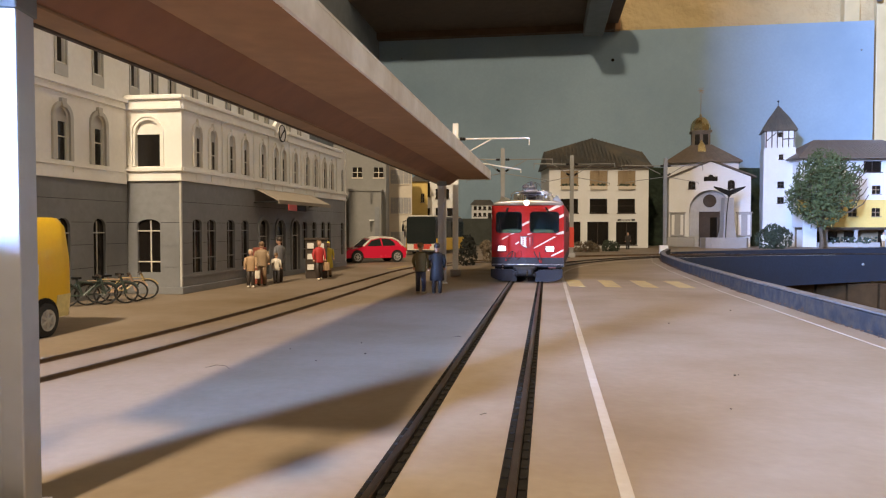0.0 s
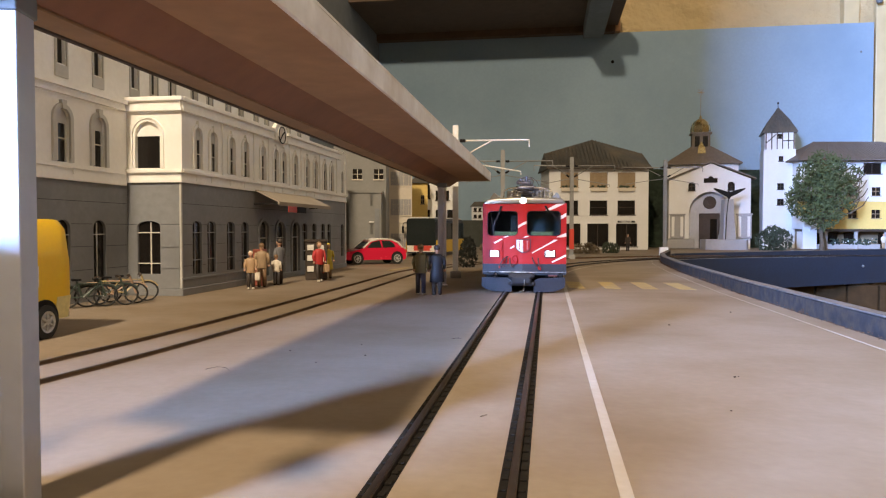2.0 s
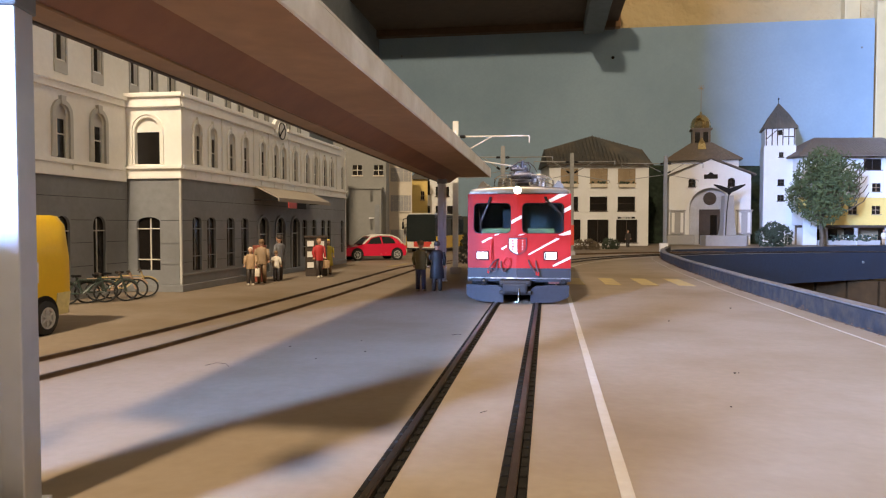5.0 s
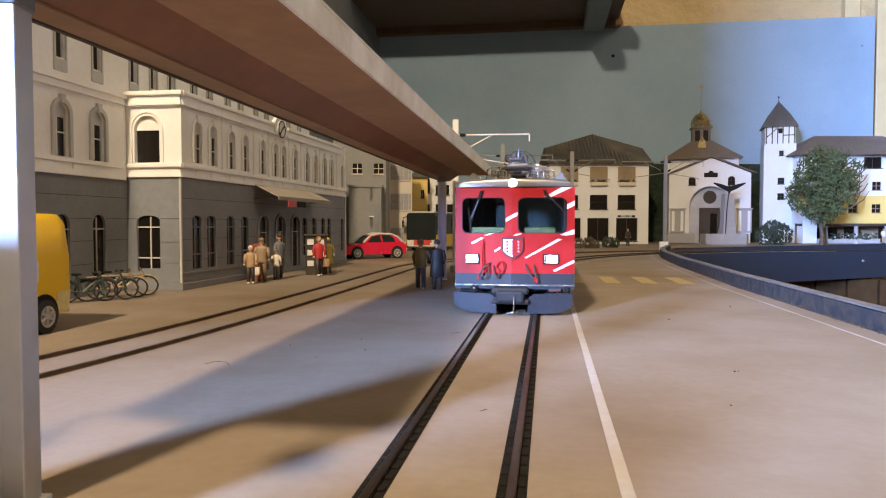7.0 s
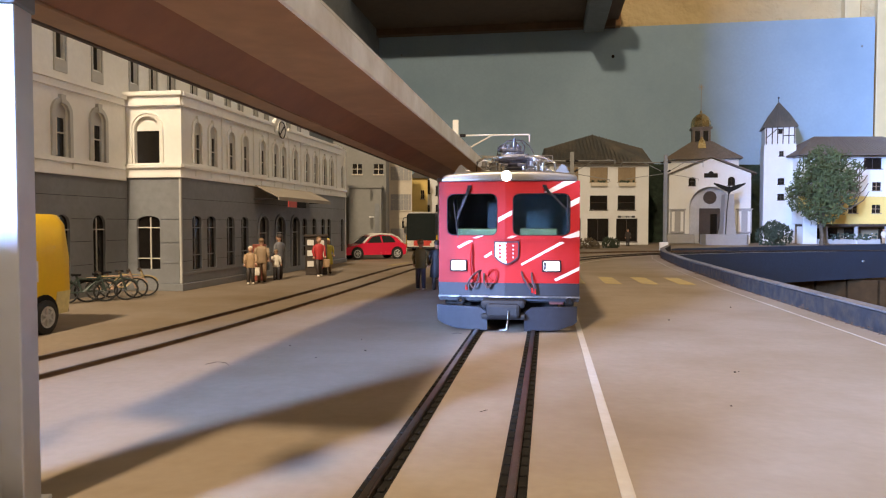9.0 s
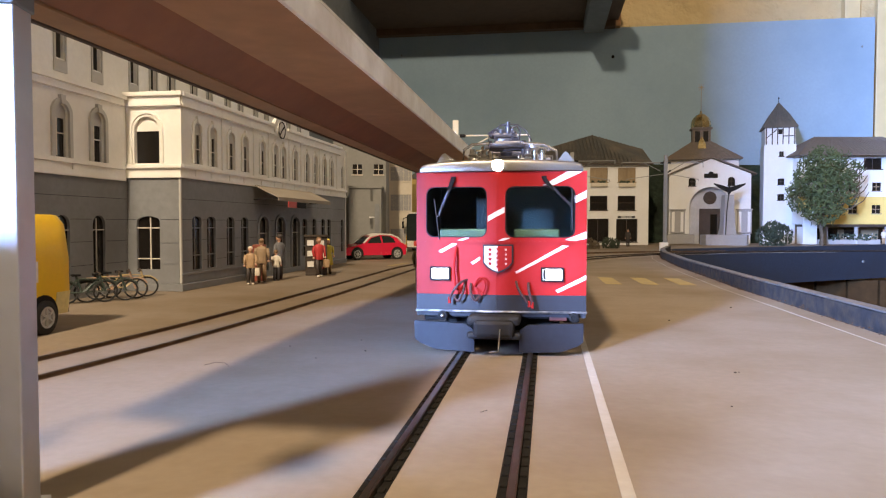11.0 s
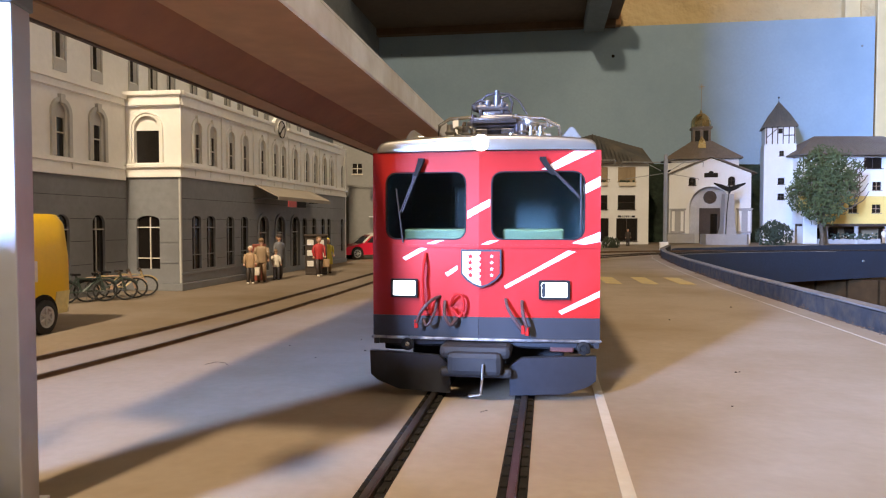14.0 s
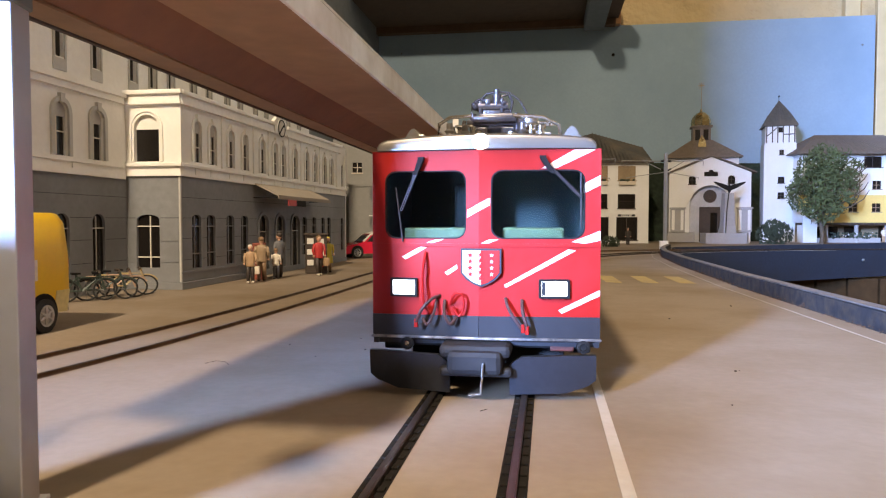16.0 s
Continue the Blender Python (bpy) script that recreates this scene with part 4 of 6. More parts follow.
for u in top_us:
    w = window(u, 4.4, 75.5, 92, 0, M["bar_white"], WING, ((-0.14,), (0.62,)), depth=1.3)
    b = Mesh().box(u - 3.0, u + 3.0, -0.5, 0, 71.2, 75.0, 0.1, m=WING).box(u - 2.9, u - 2.3, -0.5, 0, 75, 92.5, m=WING).box(u + 2.3, u + 2.9, -0.5, 0, 75, 92.5, m=WING)
    part("surround", b, M["st_trim"], w)
for y0, y1, z0, z1 in ((-1.2, 1.8, 39.42, 41.38), (-1.0, 0, 43.4, 44.6), (-1.2, 1.8, 66.02, 67.0), (-0.9, 1.8, 67.02, 68.18), (-2.0, 1.8, 68.2, 69.58)):
    part("string_course", Mesh().box(0, 171, y0, y1, z0, z1, m=WING), M["st_white"], station)
for u in (112, 130, 148):
    b = Mesh().box(u - 4.2, u + 4.2, -0.5, 0, 41.4, 43.3, 0.1, m=WING)
    part("sill_panel", b, M["st_white"], station)
# block runs on unseen to y=-12, added to keep daylight off the platform
b = Mesh().box(-200, -152, -12, 429, 0, 114).box(-203, -147, -16, 432, 112.2, 116, 0.5)
part("roof", b, M["st_trim"], station)
# awning over the entrance
b = Mesh()
b.hull([[(x, -0.1 - 11.5 * k, 41.2 - 5.6 * k + o) for x, o in ((60, 0), (130, 0), (130, 0.5), (60, 0.5))] for k in (0, 1)], FAC)
b.box(60, 130, -11.9, -11.5, 34.4, 36.0, m=FAC)
aw = part("awning", b, mat("awning_cloth", (0.30, 0.26, 0.21), 0.75, vary=0.06), station, "beige sloping entrance awning")
for u in (60.5, 129.5):
    part("strut", Mesh().tube([(u, -11.5, 35.2), (u, 0, 35.0)], 0.25, 6, m=FAC), M["black"], aw)
b = Mesh().box(70, 80, -12.4, -11.95, 31.6, 34.3, 0.1, m=FAC)
part("sign", b, mat("sign_red", (0.5, 0.06, 0.05), 0.4), aw, "small red hanging sign")
b = Mesh().box(80.2, 92, -12.4, -11.95, 31.6, 34.3, 0.1, m=FAC)
part("sign", b, M["black"], aw, "small dark hanging sign")

# fine stone joints on the grey end face
for z in (10.5, 18.2, 25.6):
    for u0, u1 in ((0.2, 3.5), (13.0, 20.4)):
        part("stone_joint", Mesh().box(u0, u1, -0.06, 0.0, z, z + 0.2, m=FRONT), M["loco_grey"], station)


# fine courses along the grey storey of the long walls, broken by its openings
gaps = sorted([(u, 3.4) for u in low] + [(u, 6.6) for u in doors] + [(187.2, 2.7)])
runs = list(zip([0.3] + [u + h + 0.4 for u, h in gaps], [u - h - 0.4 for u, h in gaps] + [193.5]))
for z in (10.5, 18.2, 25.6, 33.0):
    for wall_m, spans in ((FAC, runs if z < 30 else [(0.3, 193.5)]), (WING, [(100, 117.3), (124.7, 135.3), (142.7, 153.3), (160.7, 172.4)] if z < 30 else [(100, 172.4)])):
        b = Mesh()
        for u0, u1 in spans:
            b.box(u0, u1, -0.05, 0.0, z, z + 0.16, m=wall_m)
        part("stone_joint", b, M["loco_grey"], station)


# ---- the town behind the tracks ----
M["render_white"] = mat("white_house_plaster", (0.72, 0.72, 0.71), 0.75, vary=0.03, grain=400, bump=0.12, stain=(0.66, 0.65, 0.62), stain_scale=25)
M["render_yellow"] = mat("yellow_house_plaster", (0.72, 0.52, 0.16), 0.75, vary=0.04, grain=400, bump=0.12)
M["render_grey"] = mat("grey_house_plaster", (0.24, 0.235, 0.22), 0.75, vary=0.05, grain=400, bump=0.12)
M["render_cream"] = mat("cream_house_plaster", (0.60, 0.54, 0.44), 0.75, vary=0.04, grain=400, bump=0.12)
M["roof_grey"] = mat("grey_tile_roof", (0.066, 0.064, 0.058), 0.7, vary=0.15, grain=350, bump=0.3, stain=(0.12, 0.10, 0.075), stain_scale=40)
M["roof_brown"] = mat("brown_tile_roof", (0.13, 0.105, 0.082), 0.7, vary=0.15, grain=350, bump=0.3, stain=(0.12, 0.09, 0.07), stain_scale=40)
M["wood_lattice"] = mat("brown_shutter_wood", (0.30, 0.22, 0.13), 0.65, vary=0.12)
M["stone_grey"] = mat("grey_stone", (0.34, 0.335, 0.335), 0.75, vary=0.06, grain=500, bump=0.2)
M["gold"] = mat("gold_dome", (0.46, 0.37, 0.19), 0.27, 1.0, vary=0.05)
M["leaf"] = mat("tree_leaf", (0.082, 0.105, 0.036), 0.7, vary=0.3, grain=200, spread=0.0)
M["leaf_dark"] = mat("bush_leaf", (0.042, 0.058, 0.036), 0.8, vary=0.3, grain=250)
M["leaf_black"] = mat("evergreen_needles", (0.014, 0.016, 0.012), 0.85, vary=0.3, grain=250)
M["dry"] = mat("dry_bush", (0.17, 0.13, 0.085), 0.85, vary=0.3, grain=250)
M["bark"] = mat("bark", (0.10, 0.075, 0.05), 0.8, vary=0.2, grain=300)


def pane_window(owner, c, w, s, t, wm, frame_m, cols=2, rows=2, depth=2.4, bar=0.45, name="window", pane="dark_pane"):
    b = Mesh()
    for i in range(1, cols):
        x = c - w / 2 + w * i / cols
        b.box(x - bar / 2, x + bar / 2, depth - 0.7, depth - 0.2, s, t, m=wm)
    for i in range(1, rows):
        z = s + (t - s) * i / rows
        b.box(c - w / 2, c + w / 2, depth - 0.8, depth - 0.3, z - bar / 2, z + bar / 2, m=wm)
    b.box(c - w / 2 - 0.8, c + w / 2 + 0.8, -0.9, 0, s - 1.0, s - 0.05, m=wm)
    ob = part(name, b, frame_m, owner)
    part("pane", Mesh().box(c - w / 2 - 1, c + w / 2 + 1, depth, depth + 0.4, s - 0.5, t + 0.5, m=wm), M[pane], ob)
    return ob


def ribs(b, a0, a1, b0, b1, n, r=0.7):
    """Raised seams on a roof slope, between its eave a0-a1 and its top b0-b1."""
    a0, a1, b0, b1 = (Vector(v) for v in (a0, a1, b0, b1))
    for i in range(n + 1):
        k = i / n
        b.tube([a0.lerp(a1, k), b0.lerp(b1, k)], r, 5)


# inn with three bays
FACE = 8.5
hotel = thing("inn", mm(1.6, 808, 0, 0, 0, FACE) @ Matrix.Diagonal((0.94, 0.94, 1, 1)), "white three-storey inn with grey seamed roof and flower boxes", "building")
cols = (24.5, 60.0, 93.8)
b = Mesh()
b.wall(0, 120.5, 0.4, 36, [(c, 26, 4.0, 30.2, 0) for c in (25.5, 59.5, 94.5)], 3)
b.wall(0, 120.5, 36, 63, [(c, 21.5, 40.3, 56.5, 0) for c in cols], 3)
b.wall(0, 120.5, 63, 93, [(c, 21.5, 72, 88.5, 0) for c in cols], 3)
b.box(0, 3, 3.1, 70, 0.4, 93).box(117.5, 120.5, 3.1, 70, 0.4, 93).box(0, 120.5, 67, 70, 0.4, 93)
part("wall", b, M["render_white"], hotel)
for c in cols:
    w = pane_window(hotel, c, 21.5, 72, 88.5, None, M["wood_lattice"], 4, 2, 1.6, 0.9)
    part("shutter", Mesh().box(c - 10.6, c - 4.2, 0.6, 1.4, 72.1, 88.4, 0.1).box(c + 4.2, c + 10.6, 0.6, 1.4, 72.1, 88.4, 0.1).box(c - 4, c + 4, 0.9, 1.5, 72.1, 88.4), M["wood_lattice"], w)
    part("flower_box", Mesh().box(c - 10, c + 10, -3.4, -0.1, 66.8, 71.0, 0.3), M["render_cream"], w)
    f = Mesh()
    for i in range(16):
        f.ball(c - 9 + random.random() * 18, -1.8 + random.uniform(-1, 1), 71.3 + random.random() * 1.6, random.uniform(0.8, 1.4), n=6)
    part("flowers", f, M["leaf_dark"], w)
    pane_window(hotel, c, 21.5, 40.3, 56.5, None, M["wood_dark"], 1, 2, 2.0)
for c in (25.5, 59.5, 94.5):
    pane_window(hotel, c, 26, 4.0, 30.2, None, M["wood_dark"], 2, 1, 2.4, 0.7, "shop_window")
b = Mesh()
for i, w in enumerate((2.2, 1.4, 0.9, 0.9, 1.2, 1.2, 0.9, 2.2, 1.6)):
    x = 83.2 + i * 2.4
    b.box(x, x + w, -0.5, -0.05, 31.2, 33.4)
part("sign", b, M["black"], hotel, "small dark lettering")
b = Mesh()
P1 = [(-3.5, -5, 92.6), (124, -5, 92.6), (122, 34, 113), (60, 40, 130), (-2, 34, 113)]
back = [(-3.5, 76, 92.6), (124, 76, 92.6)]
b.add(P1 + back, [(0, 1, 2, 3, 4), (1, 6, 2), (0, 4, 5), (2, 6, 5, 4, 3), (0, 5, 6, 1)])
roof = part("roof", b, M["roof_grey"], hotel, "dark grey roof")
b = Mesh()
for i in range(29):
    x = -3 + i * 4.5
    k = abs(x - 60) / 62
    top = 130 - 17 * min(1, k)
    b.tube([(x, -5.2, 92.8), (60 + (x - 60) * 0.97, 34 + 6 * (1 - min(1, k)), top + 0.2)], 0.75, 5)
part("roof_seam", b, M["roof_grey"], roof)
part("gutter", Mesh().box(-4, 124.5, -6.4, -5.0, 91.6, 92.9, 0.2), M["wood_dark"], roof)

# church with a gilded lantern dome
church = thing("church", mm(146, 886, 0, 0, 0, -5) @ Matrix.Diagonal((0.97, 1, 1, 1)), "white chapel with arched porch and gilded lantern dome", "church")
C = 49.5
b = Mesh()
b.wall(0, 96, 0.4, 70, [(C, 50, 0.45, 69, 24.5)], 5)
b.wall(0, 96, 70, 84, [(27.5, 8.5, 70.5, 80.5, 3.5), (73.5, 8.5, 70.5, 80.5, 3.5)], 5)
b.prism([(0, 84), (96, 84), (C, 103)], 0, 5, "y")
b.box(0, 4, 5.1, 52, 0.4, 84).box(92, 96, 5.1, 52, 0.4, 84).box(0, 96, 48, 52, 0.4, 84)
part("wall", b, M["render_white"], church)
# recess shade is put into this wall's grey, against the white front
b = Mesh().wall(2, 97, 0.4, 69.6, [(C, 25, 0.45, 43, 0)], 2, R(0, 7, 0))
part("porch_wall", b, mat("porch_shade_grey", (0.46, 0.46, 0.46), 0.8), church, "porch wall with recess shade in its grey")
dr = part("church_door", Mesh().box(C - 12.4, C + 12.4, 8.6, 9.4, 0.5, 43), M["wood_dark"], church, "dark church door")
part("dark_opening", Mesh().box(C + 1, C + 9, 8.2, 8.55, 0.5, 36), M["dark_pane"], dr)
b = Mesh()
arch_ring(b, C, 50, 42, 69, 24.5, 2.2, -0.8, 0)
part("arch_trim", b, M["render_white"], church)
part("emblem", Mesh().lathe([(8, 0), (7.5, 1.6), (3, 2.2), (2.6, 1.8)], 20, R(C, 6.9, 56, 90, 0, 0)), M["wood_dark"], church, "dark round emblem")
for x in (27.5, 73.5):
    w = pane_window(church, x, 8.5, 70.5, 80.5, None, M["wood_dark"], 2, 2, 2.0)
    t = Mesh()
    arch_ring(t, x, 8.5, 70.5, 80.5, 3.5, 0.9, -0.4, 0)
    part("surround", t, M["render_white"], w)
b = Mesh().prism(arch_points(C, 6, 85.0, 2.4) + [(C + 3, 85.0), (C + 8, 85.0), (C + 8, 79.6), (C - 8, 79.6), (C - 8, 85.0), (C - 3, 85.0)], -0.3, 0.1, "y")
part("lunette", b, M["dark_pane"], church)
for x0 in (2, 80):
    b = Mesh().box(x0, x0 + 17, -3.0, -0.2, 13, 40.5, 0.3).box(x0 - 1.0, x0 + 18, -4.0, -0.1, 40.6, 42.4, 0.2)
    part("shrine_panel", b, M["stone_grey"], church, "grey stone side panel")
    for dx in (1.5, 12):
        part("panel_recess", Mesh().box(x0 + dx, x0 + dx + 3.4, -3.3, -3.01, 15, 39), M["render_white"], church)
part("bench", Mesh().box(-2, 30, -9, -0.3, 0.4, 12, 0.5), M["stone_grey"], church, "grey stone bench")
b = Mesh()
b.add([(-3, -3, 83), (C, -3, 104), (102, -3, 83), (-3, 54, 83), (C, 54, 104), (102, 54, 83), (-3, -3, 84.5), (C, -3, 105.8), (102, -3, 84.5), (-3, 54, 84.5), (C, 54, 105.8), (102, 54, 84.5)],
      [(0, 1, 7, 6), (1, 2, 8, 7), (6, 7, 10, 9), (7, 8, 11, 10), (0, 3, 4, 1), (1, 4, 5, 2), (0, 6, 9, 3), (2, 5, 11, 8), (3, 9, 10, 4), (4, 10, 11, 5)])
part("porch_roof", b, M["roof_brown"], church)
b = Mesh().box(0, 86, 26, 60, 84, 104)
part("nave_wall", b, M["render_white"], church)
b = Mesh().hull([[(-4, 20, 104), (90, 20, 104), (90, 64, 104), (-4, 64, 104)], [(-4, 20, 105), (90, 20, 105), (90, 64, 105), (-4, 64, 105)],
                 [(30, 34, 127), (54, 34, 127), (54, 52, 127), (30, 52, 127)]])
nr = part("nave_roof", b, M["roof_brown"], church)
b = Mesh()
ribs(b, (-4, 20, 105), (90, 20, 105), (30, 34, 127), (54, 34, 127), 16, 0.5)
part("roof_seam", b, M["roof_brown"], nr)
L = R(42, 42, 0)
b = Mesh().box(-11, 11, -9, 9, 122, 143, 0.3, m=L).box(-13, 13, -11, 11, 142.6, 145, 0.3, m=L)
ln = part("lantern", b, M["roof_brown"], church, "brown lantern turret")
for x in (-5, 5):
    part("lantern_opening", Mesh().box(x - 3, x + 3, -9.4, -9.0, 127, 140, m=L), M["dark_pane"], ln)
b = Mesh().lathe([(12.4, 145), (12.8, 148), (12.0, 153), (9.5, 158), (5.5, 161.5), (1.6, 163), (1.3, 166), (0.3, 167)], 8, L)
part("dome", b, M["gold"], church, "shiny gilded dome")
b = Mesh().hull([[(-5, -15, 118), (5, -15, 118), (5, -8, 118), (-5, -8, 118)], [(-4, -13, 126), (4, -13, 126), (4, -8, 126), (-4, -8, 126)], [(-0.5, -10, 133), (0.5, -10, 133), (0.5, -8, 133), (-0.5, -8, 133)]], m=L)
part("dormer", b, M["gold"], church, "small gilded dormer")
b = Mesh().tube([(0, 0, 165), (0, 0, 200)], 0.28, 6, m=L).tube([(-4, 0, 196), (4, 0, 196)], 0.4, 6, m=L).tube([(-3, 0, 192.5), (3, 0, 199.5)], 0.25, 6, m=L).tube([(3, 0, 192.5), (-3, 0, 199.5)], 0.25, 6, m=L)
part("cross", b, M["wood_lattice"], church, "thin gilded cross")

# fountain with a bird on a pole
fountain = thing("fountain", mm(196, 846, 0, 0, 0, FACE), "pale grey stone fountain with dark winged sculpture", "fountain")
b = Mesh().prism([(-19, -9), (-14, -13), (26, -13), (30, -9), (30, 9), (26, 13), (-14, 13), (-19, 9)], 0.1, 12)
part("basin", b, M["stone_grey"], fountain)
b = Mesh().hull([[(x, y, z) for x, y in ((-w, -w), (w, -w), (w, w), (-w, w))] for w, z in ((8, 12.1), (6.5, 20), (5.6, 40), (5.0, 58))], m=R(9.5, 1, 0))
part("pillar", b, M["stone_grey"], fountain)
b = Mesh().tube([(4, -8, 12), (6, -6, 40), (9, -5, 66)], 0.5, 7)
for s in (-1, 1):
    b.hull([[(9, -5, 60), (9, -3.6, 60), (9, -3.6, 66), (9, -5, 66)], [(9 + s * 9, -5.5, 64), (9 + s * 9, -4.2, 64), (9 + s * 9, -4.2, 69), (9 + s * 9, -5.5, 69)],
            [(9 + s * 18, -6, 69.5), (9 + s * 18, -5, 69.5), (9 + s * 18, -5, 71), (9 + s * 18, -6, 71)]])
b.ball(9, -4.3, 63, 2.2, 2, 5)
part("bird_sculpture", b, M["black"], fountain, "dark metal winged bird")

# tower with a pointed roof
tower = thing("tower", mm(262.5, 912, 0, 0, 0, -9) @ Matrix.Diagonal((0.93, 0.93, 1, 1)), "white square tower with half-timbered top and pointed roof", "tower")
b = Mesh()
b.wall(0, 38.5, 0.4, 72, [(21, 8, 53.5, 61, 0)], 2.5)
b.wall(0, 38.5, 72, 96, [(21, 8, 72.5, 80, 0)], 2.5)
b.wall(0, 38.5, 96, 121, [(21, 5.5, 107, 113, 0)], 2.5)
b.box(0, 2.5, 2.6, 38, 0.4, 121).box(36, 38.5, 2.6, 38, 0.4, 121).box(0, 38.5, 35.5, 38, 0.4, 121)
part("wall", b, M["render_white"], tower)
for s, t, w_ in ((53.5, 61, 8), (72.5, 80, 8), (107, 113, 5.5)):
    pane_window(tower, 21, w_, s, t, None, M["wood_dark"], 2, 2, 1.4, 0.5)
b = Mesh().box(1.2, 37.3, 0.6, 37.4, 121.02, 142)
up_ = part("upper_wall", b, M["render_white"], tower)
for q in ([(2, 121.5), (3.4, 121.5), (3.4, 142), (2, 142)], [(9, 121.5), (10.4, 121.5), (10.4, 142), (9, 142)], [(15.5, 121.5), (16.7, 121.5), (16.7, 142), (15.5, 142)], [(22, 121.5), (23.2, 121.5), (23.2, 142), (22, 142)],
          [(29, 121.5), (30.2, 121.5), (30.2, 142), (29, 142)], [(35.5, 121.5), (36.8, 121.5), (36.8, 142), (35.5, 142)], [(3, 129), (3, 130.4), (15, 140.4), (15, 139)], [(23, 131), (36, 131), (36, 132.2), (23, 132.2)]):
    part("timber", Mesh().prism(q, 0.1, 0.58, "y"), M["wood_dark"], up_)
part("opening", Mesh().box(16.9, 21.8, 0.2, 0.58, 134, 140), M["dark_pane"], up_)
b = Mesh().hull([[(-1.6, -2, 141.6), (40.1, -2, 141.6), (40.1, 39, 141.6), (-1.6, 39, 141.6)], [(-1.6, -2, 142.6), (40.1, -2, 142.6), (40.1, 39, 142.6), (-1.6, 39, 142.6)],
                 [(7, 7, 158), (31.5, 7, 158), (31.5, 31, 158), (7, 31, 158)], [(18.9, 18.5, 175), (19.6, 18.5, 175), (19.6, 19, 175), (18.9, 19, 175)]])
tr = part("roof", b, M["roof_grey"], tower, "steep grey pointed roof")
b = Mesh()
for i in range(9):
    k = i / 8
    b.tube([(-1.6 + 41.7 * k, -2.2, 142.7), (7 + 24.5 * k, 6.8, 158.1), (19.25, 18.4, 175)], 0.5, 5)
part("roof_seam", b, M["roof_grey"], tr)
part("finial", Mesh().tube([(19.2, 18.7, 174), (19.2, 18.7, 180)], 0.4, 6).ball(19.2, 18.7, 180.5, 1.2), M["black"], tr)

# inn with arcade and hipped roof
house = thing("arcade_house", mm(297, 892, 0, 0, 0, FACE), "yellow and white house with arcade and brown hipped roof", "house")
b = Mesh()
b.wall(0, 150, 24, 57, [(c, 11, 37, 47, 0) for c in (32, 65, 93, 122)], 3)
part("front_wall", b, M["render_yellow"], house, "yellow front wall")
b = Mesh().wall(0, 150, 57, 84, [(c, 11, 64, 74, 0) for c in (32, 65, 93, 122)], 3).wall(0, 150, 84, 106, [(88, 22, 90, 103, 0)], 3)
b.box(0, 3, 3.1, 60, 24, 106).box(147, 150, 3.1, 60, 24, 106).box(0, 150, 57, 60, 0.4, 106)
part("upper_wall", b, M["render_white"], house)
for c in (32, 65, 93, 122):
    for s in (37, 64):
        pane_window(house, c, 11, s, s + 10, None, M["wood_lattice"], 2, 2, 1.8, 0.7)
pane_window(house, 88, 22, 90, 103, None, M["wood_dark"], 2, 1, 2.0, 0.7)
part("end_pier", Mesh().box(-1.5, 15, -14, 0.5, 0.4, 40, 0.3), M["render_white"], house)
part("arcade_floor_slab", Mesh().box(-2, 152, -12, 3, 21, 23.9, 0.2), M["wood_dark"], house)
part("arcade_back", Mesh().box(0, 150, 20, 21, 0.4, 24), M["wood_lattice"], house)
for x in (22, 44, 66, 108, 128):
    part("arcade_door", Mesh().box(x, x + 14, 19.4, 19.95, 1, 19), M["dark_pane"], house)
fl = Mesh()
for i in range(18):
    fl.ball(22 + random.random() * 66, -9 + random.uniform(-2, 2), 7.0 + random.random() * 6, random.uniform(0.5, 0.9), n=6)
part("planter_flowers", fl, M["render_white"], house, "small white flowers")
gr = Mesh()
for i in range(90):
    gr.ball(20 + random.random() * 70, -9 + random.uniform(-2.2, 2.2), 5.6 + random.random() * 6.5, random.uniform(0.8, 1.6), n=6)
part("planter_leaves", gr, M["leaf_dark"], house)
for x in (28, 64, 100, 136):
    part("column", Mesh().lathe([(3.4, 0.3), (3.4, 2.5), (2.5, 3), (2.2, 19.5), (3.2, 21)], 14, R(x, -9, 0)), M["stone_grey"], house, smooth=True)
part("counter", Mesh().box(18, 92, -11, -7, 0.3, 6, 0.3), M["stone_grey"], house)
b = Mesh().hull([[(-8, -14, 105), (160, -14, 105), (160, 66, 105), (-8, 66, 105)], [(-8, -14, 106.2), (160, -14, 106.2), (160, 66, 106.2), (-8, 66, 106.2)],
                 [(30, 24, 131), (112, 24, 131), (112, 28, 131), (30, 28, 131)]])
hr = part("roof", b, M["roof_brown"], house, "brown hipped roof")
b = Mesh()
ribs(b, (-8, -14, 106.3), (160, -14, 106.3), (30, 24, 131.2), (112, 24, 131.2), 34, 0.55)
part("roof_seam", b, M["roof_brown"], hr)
# tables under the arcade
for x in (70, 84, 112):
    t = thing("cafe_table", mm(297 + x * 0.989 + 0.6, 892 + x * 0.148 - 4, 0, 0, 0, FACE), "small dark cafe table under the arcade", "table", "cafe tables")
    part("tabletop", Mesh().lathe([(3.6, 8.4), (3.6, 9.0)], 14), M["wood_lattice"], t)
    part("leg", Mesh().lathe([(2.2, 0), (0.4, 0.8), (0.4, 8.4)], 10), M["black"], t)


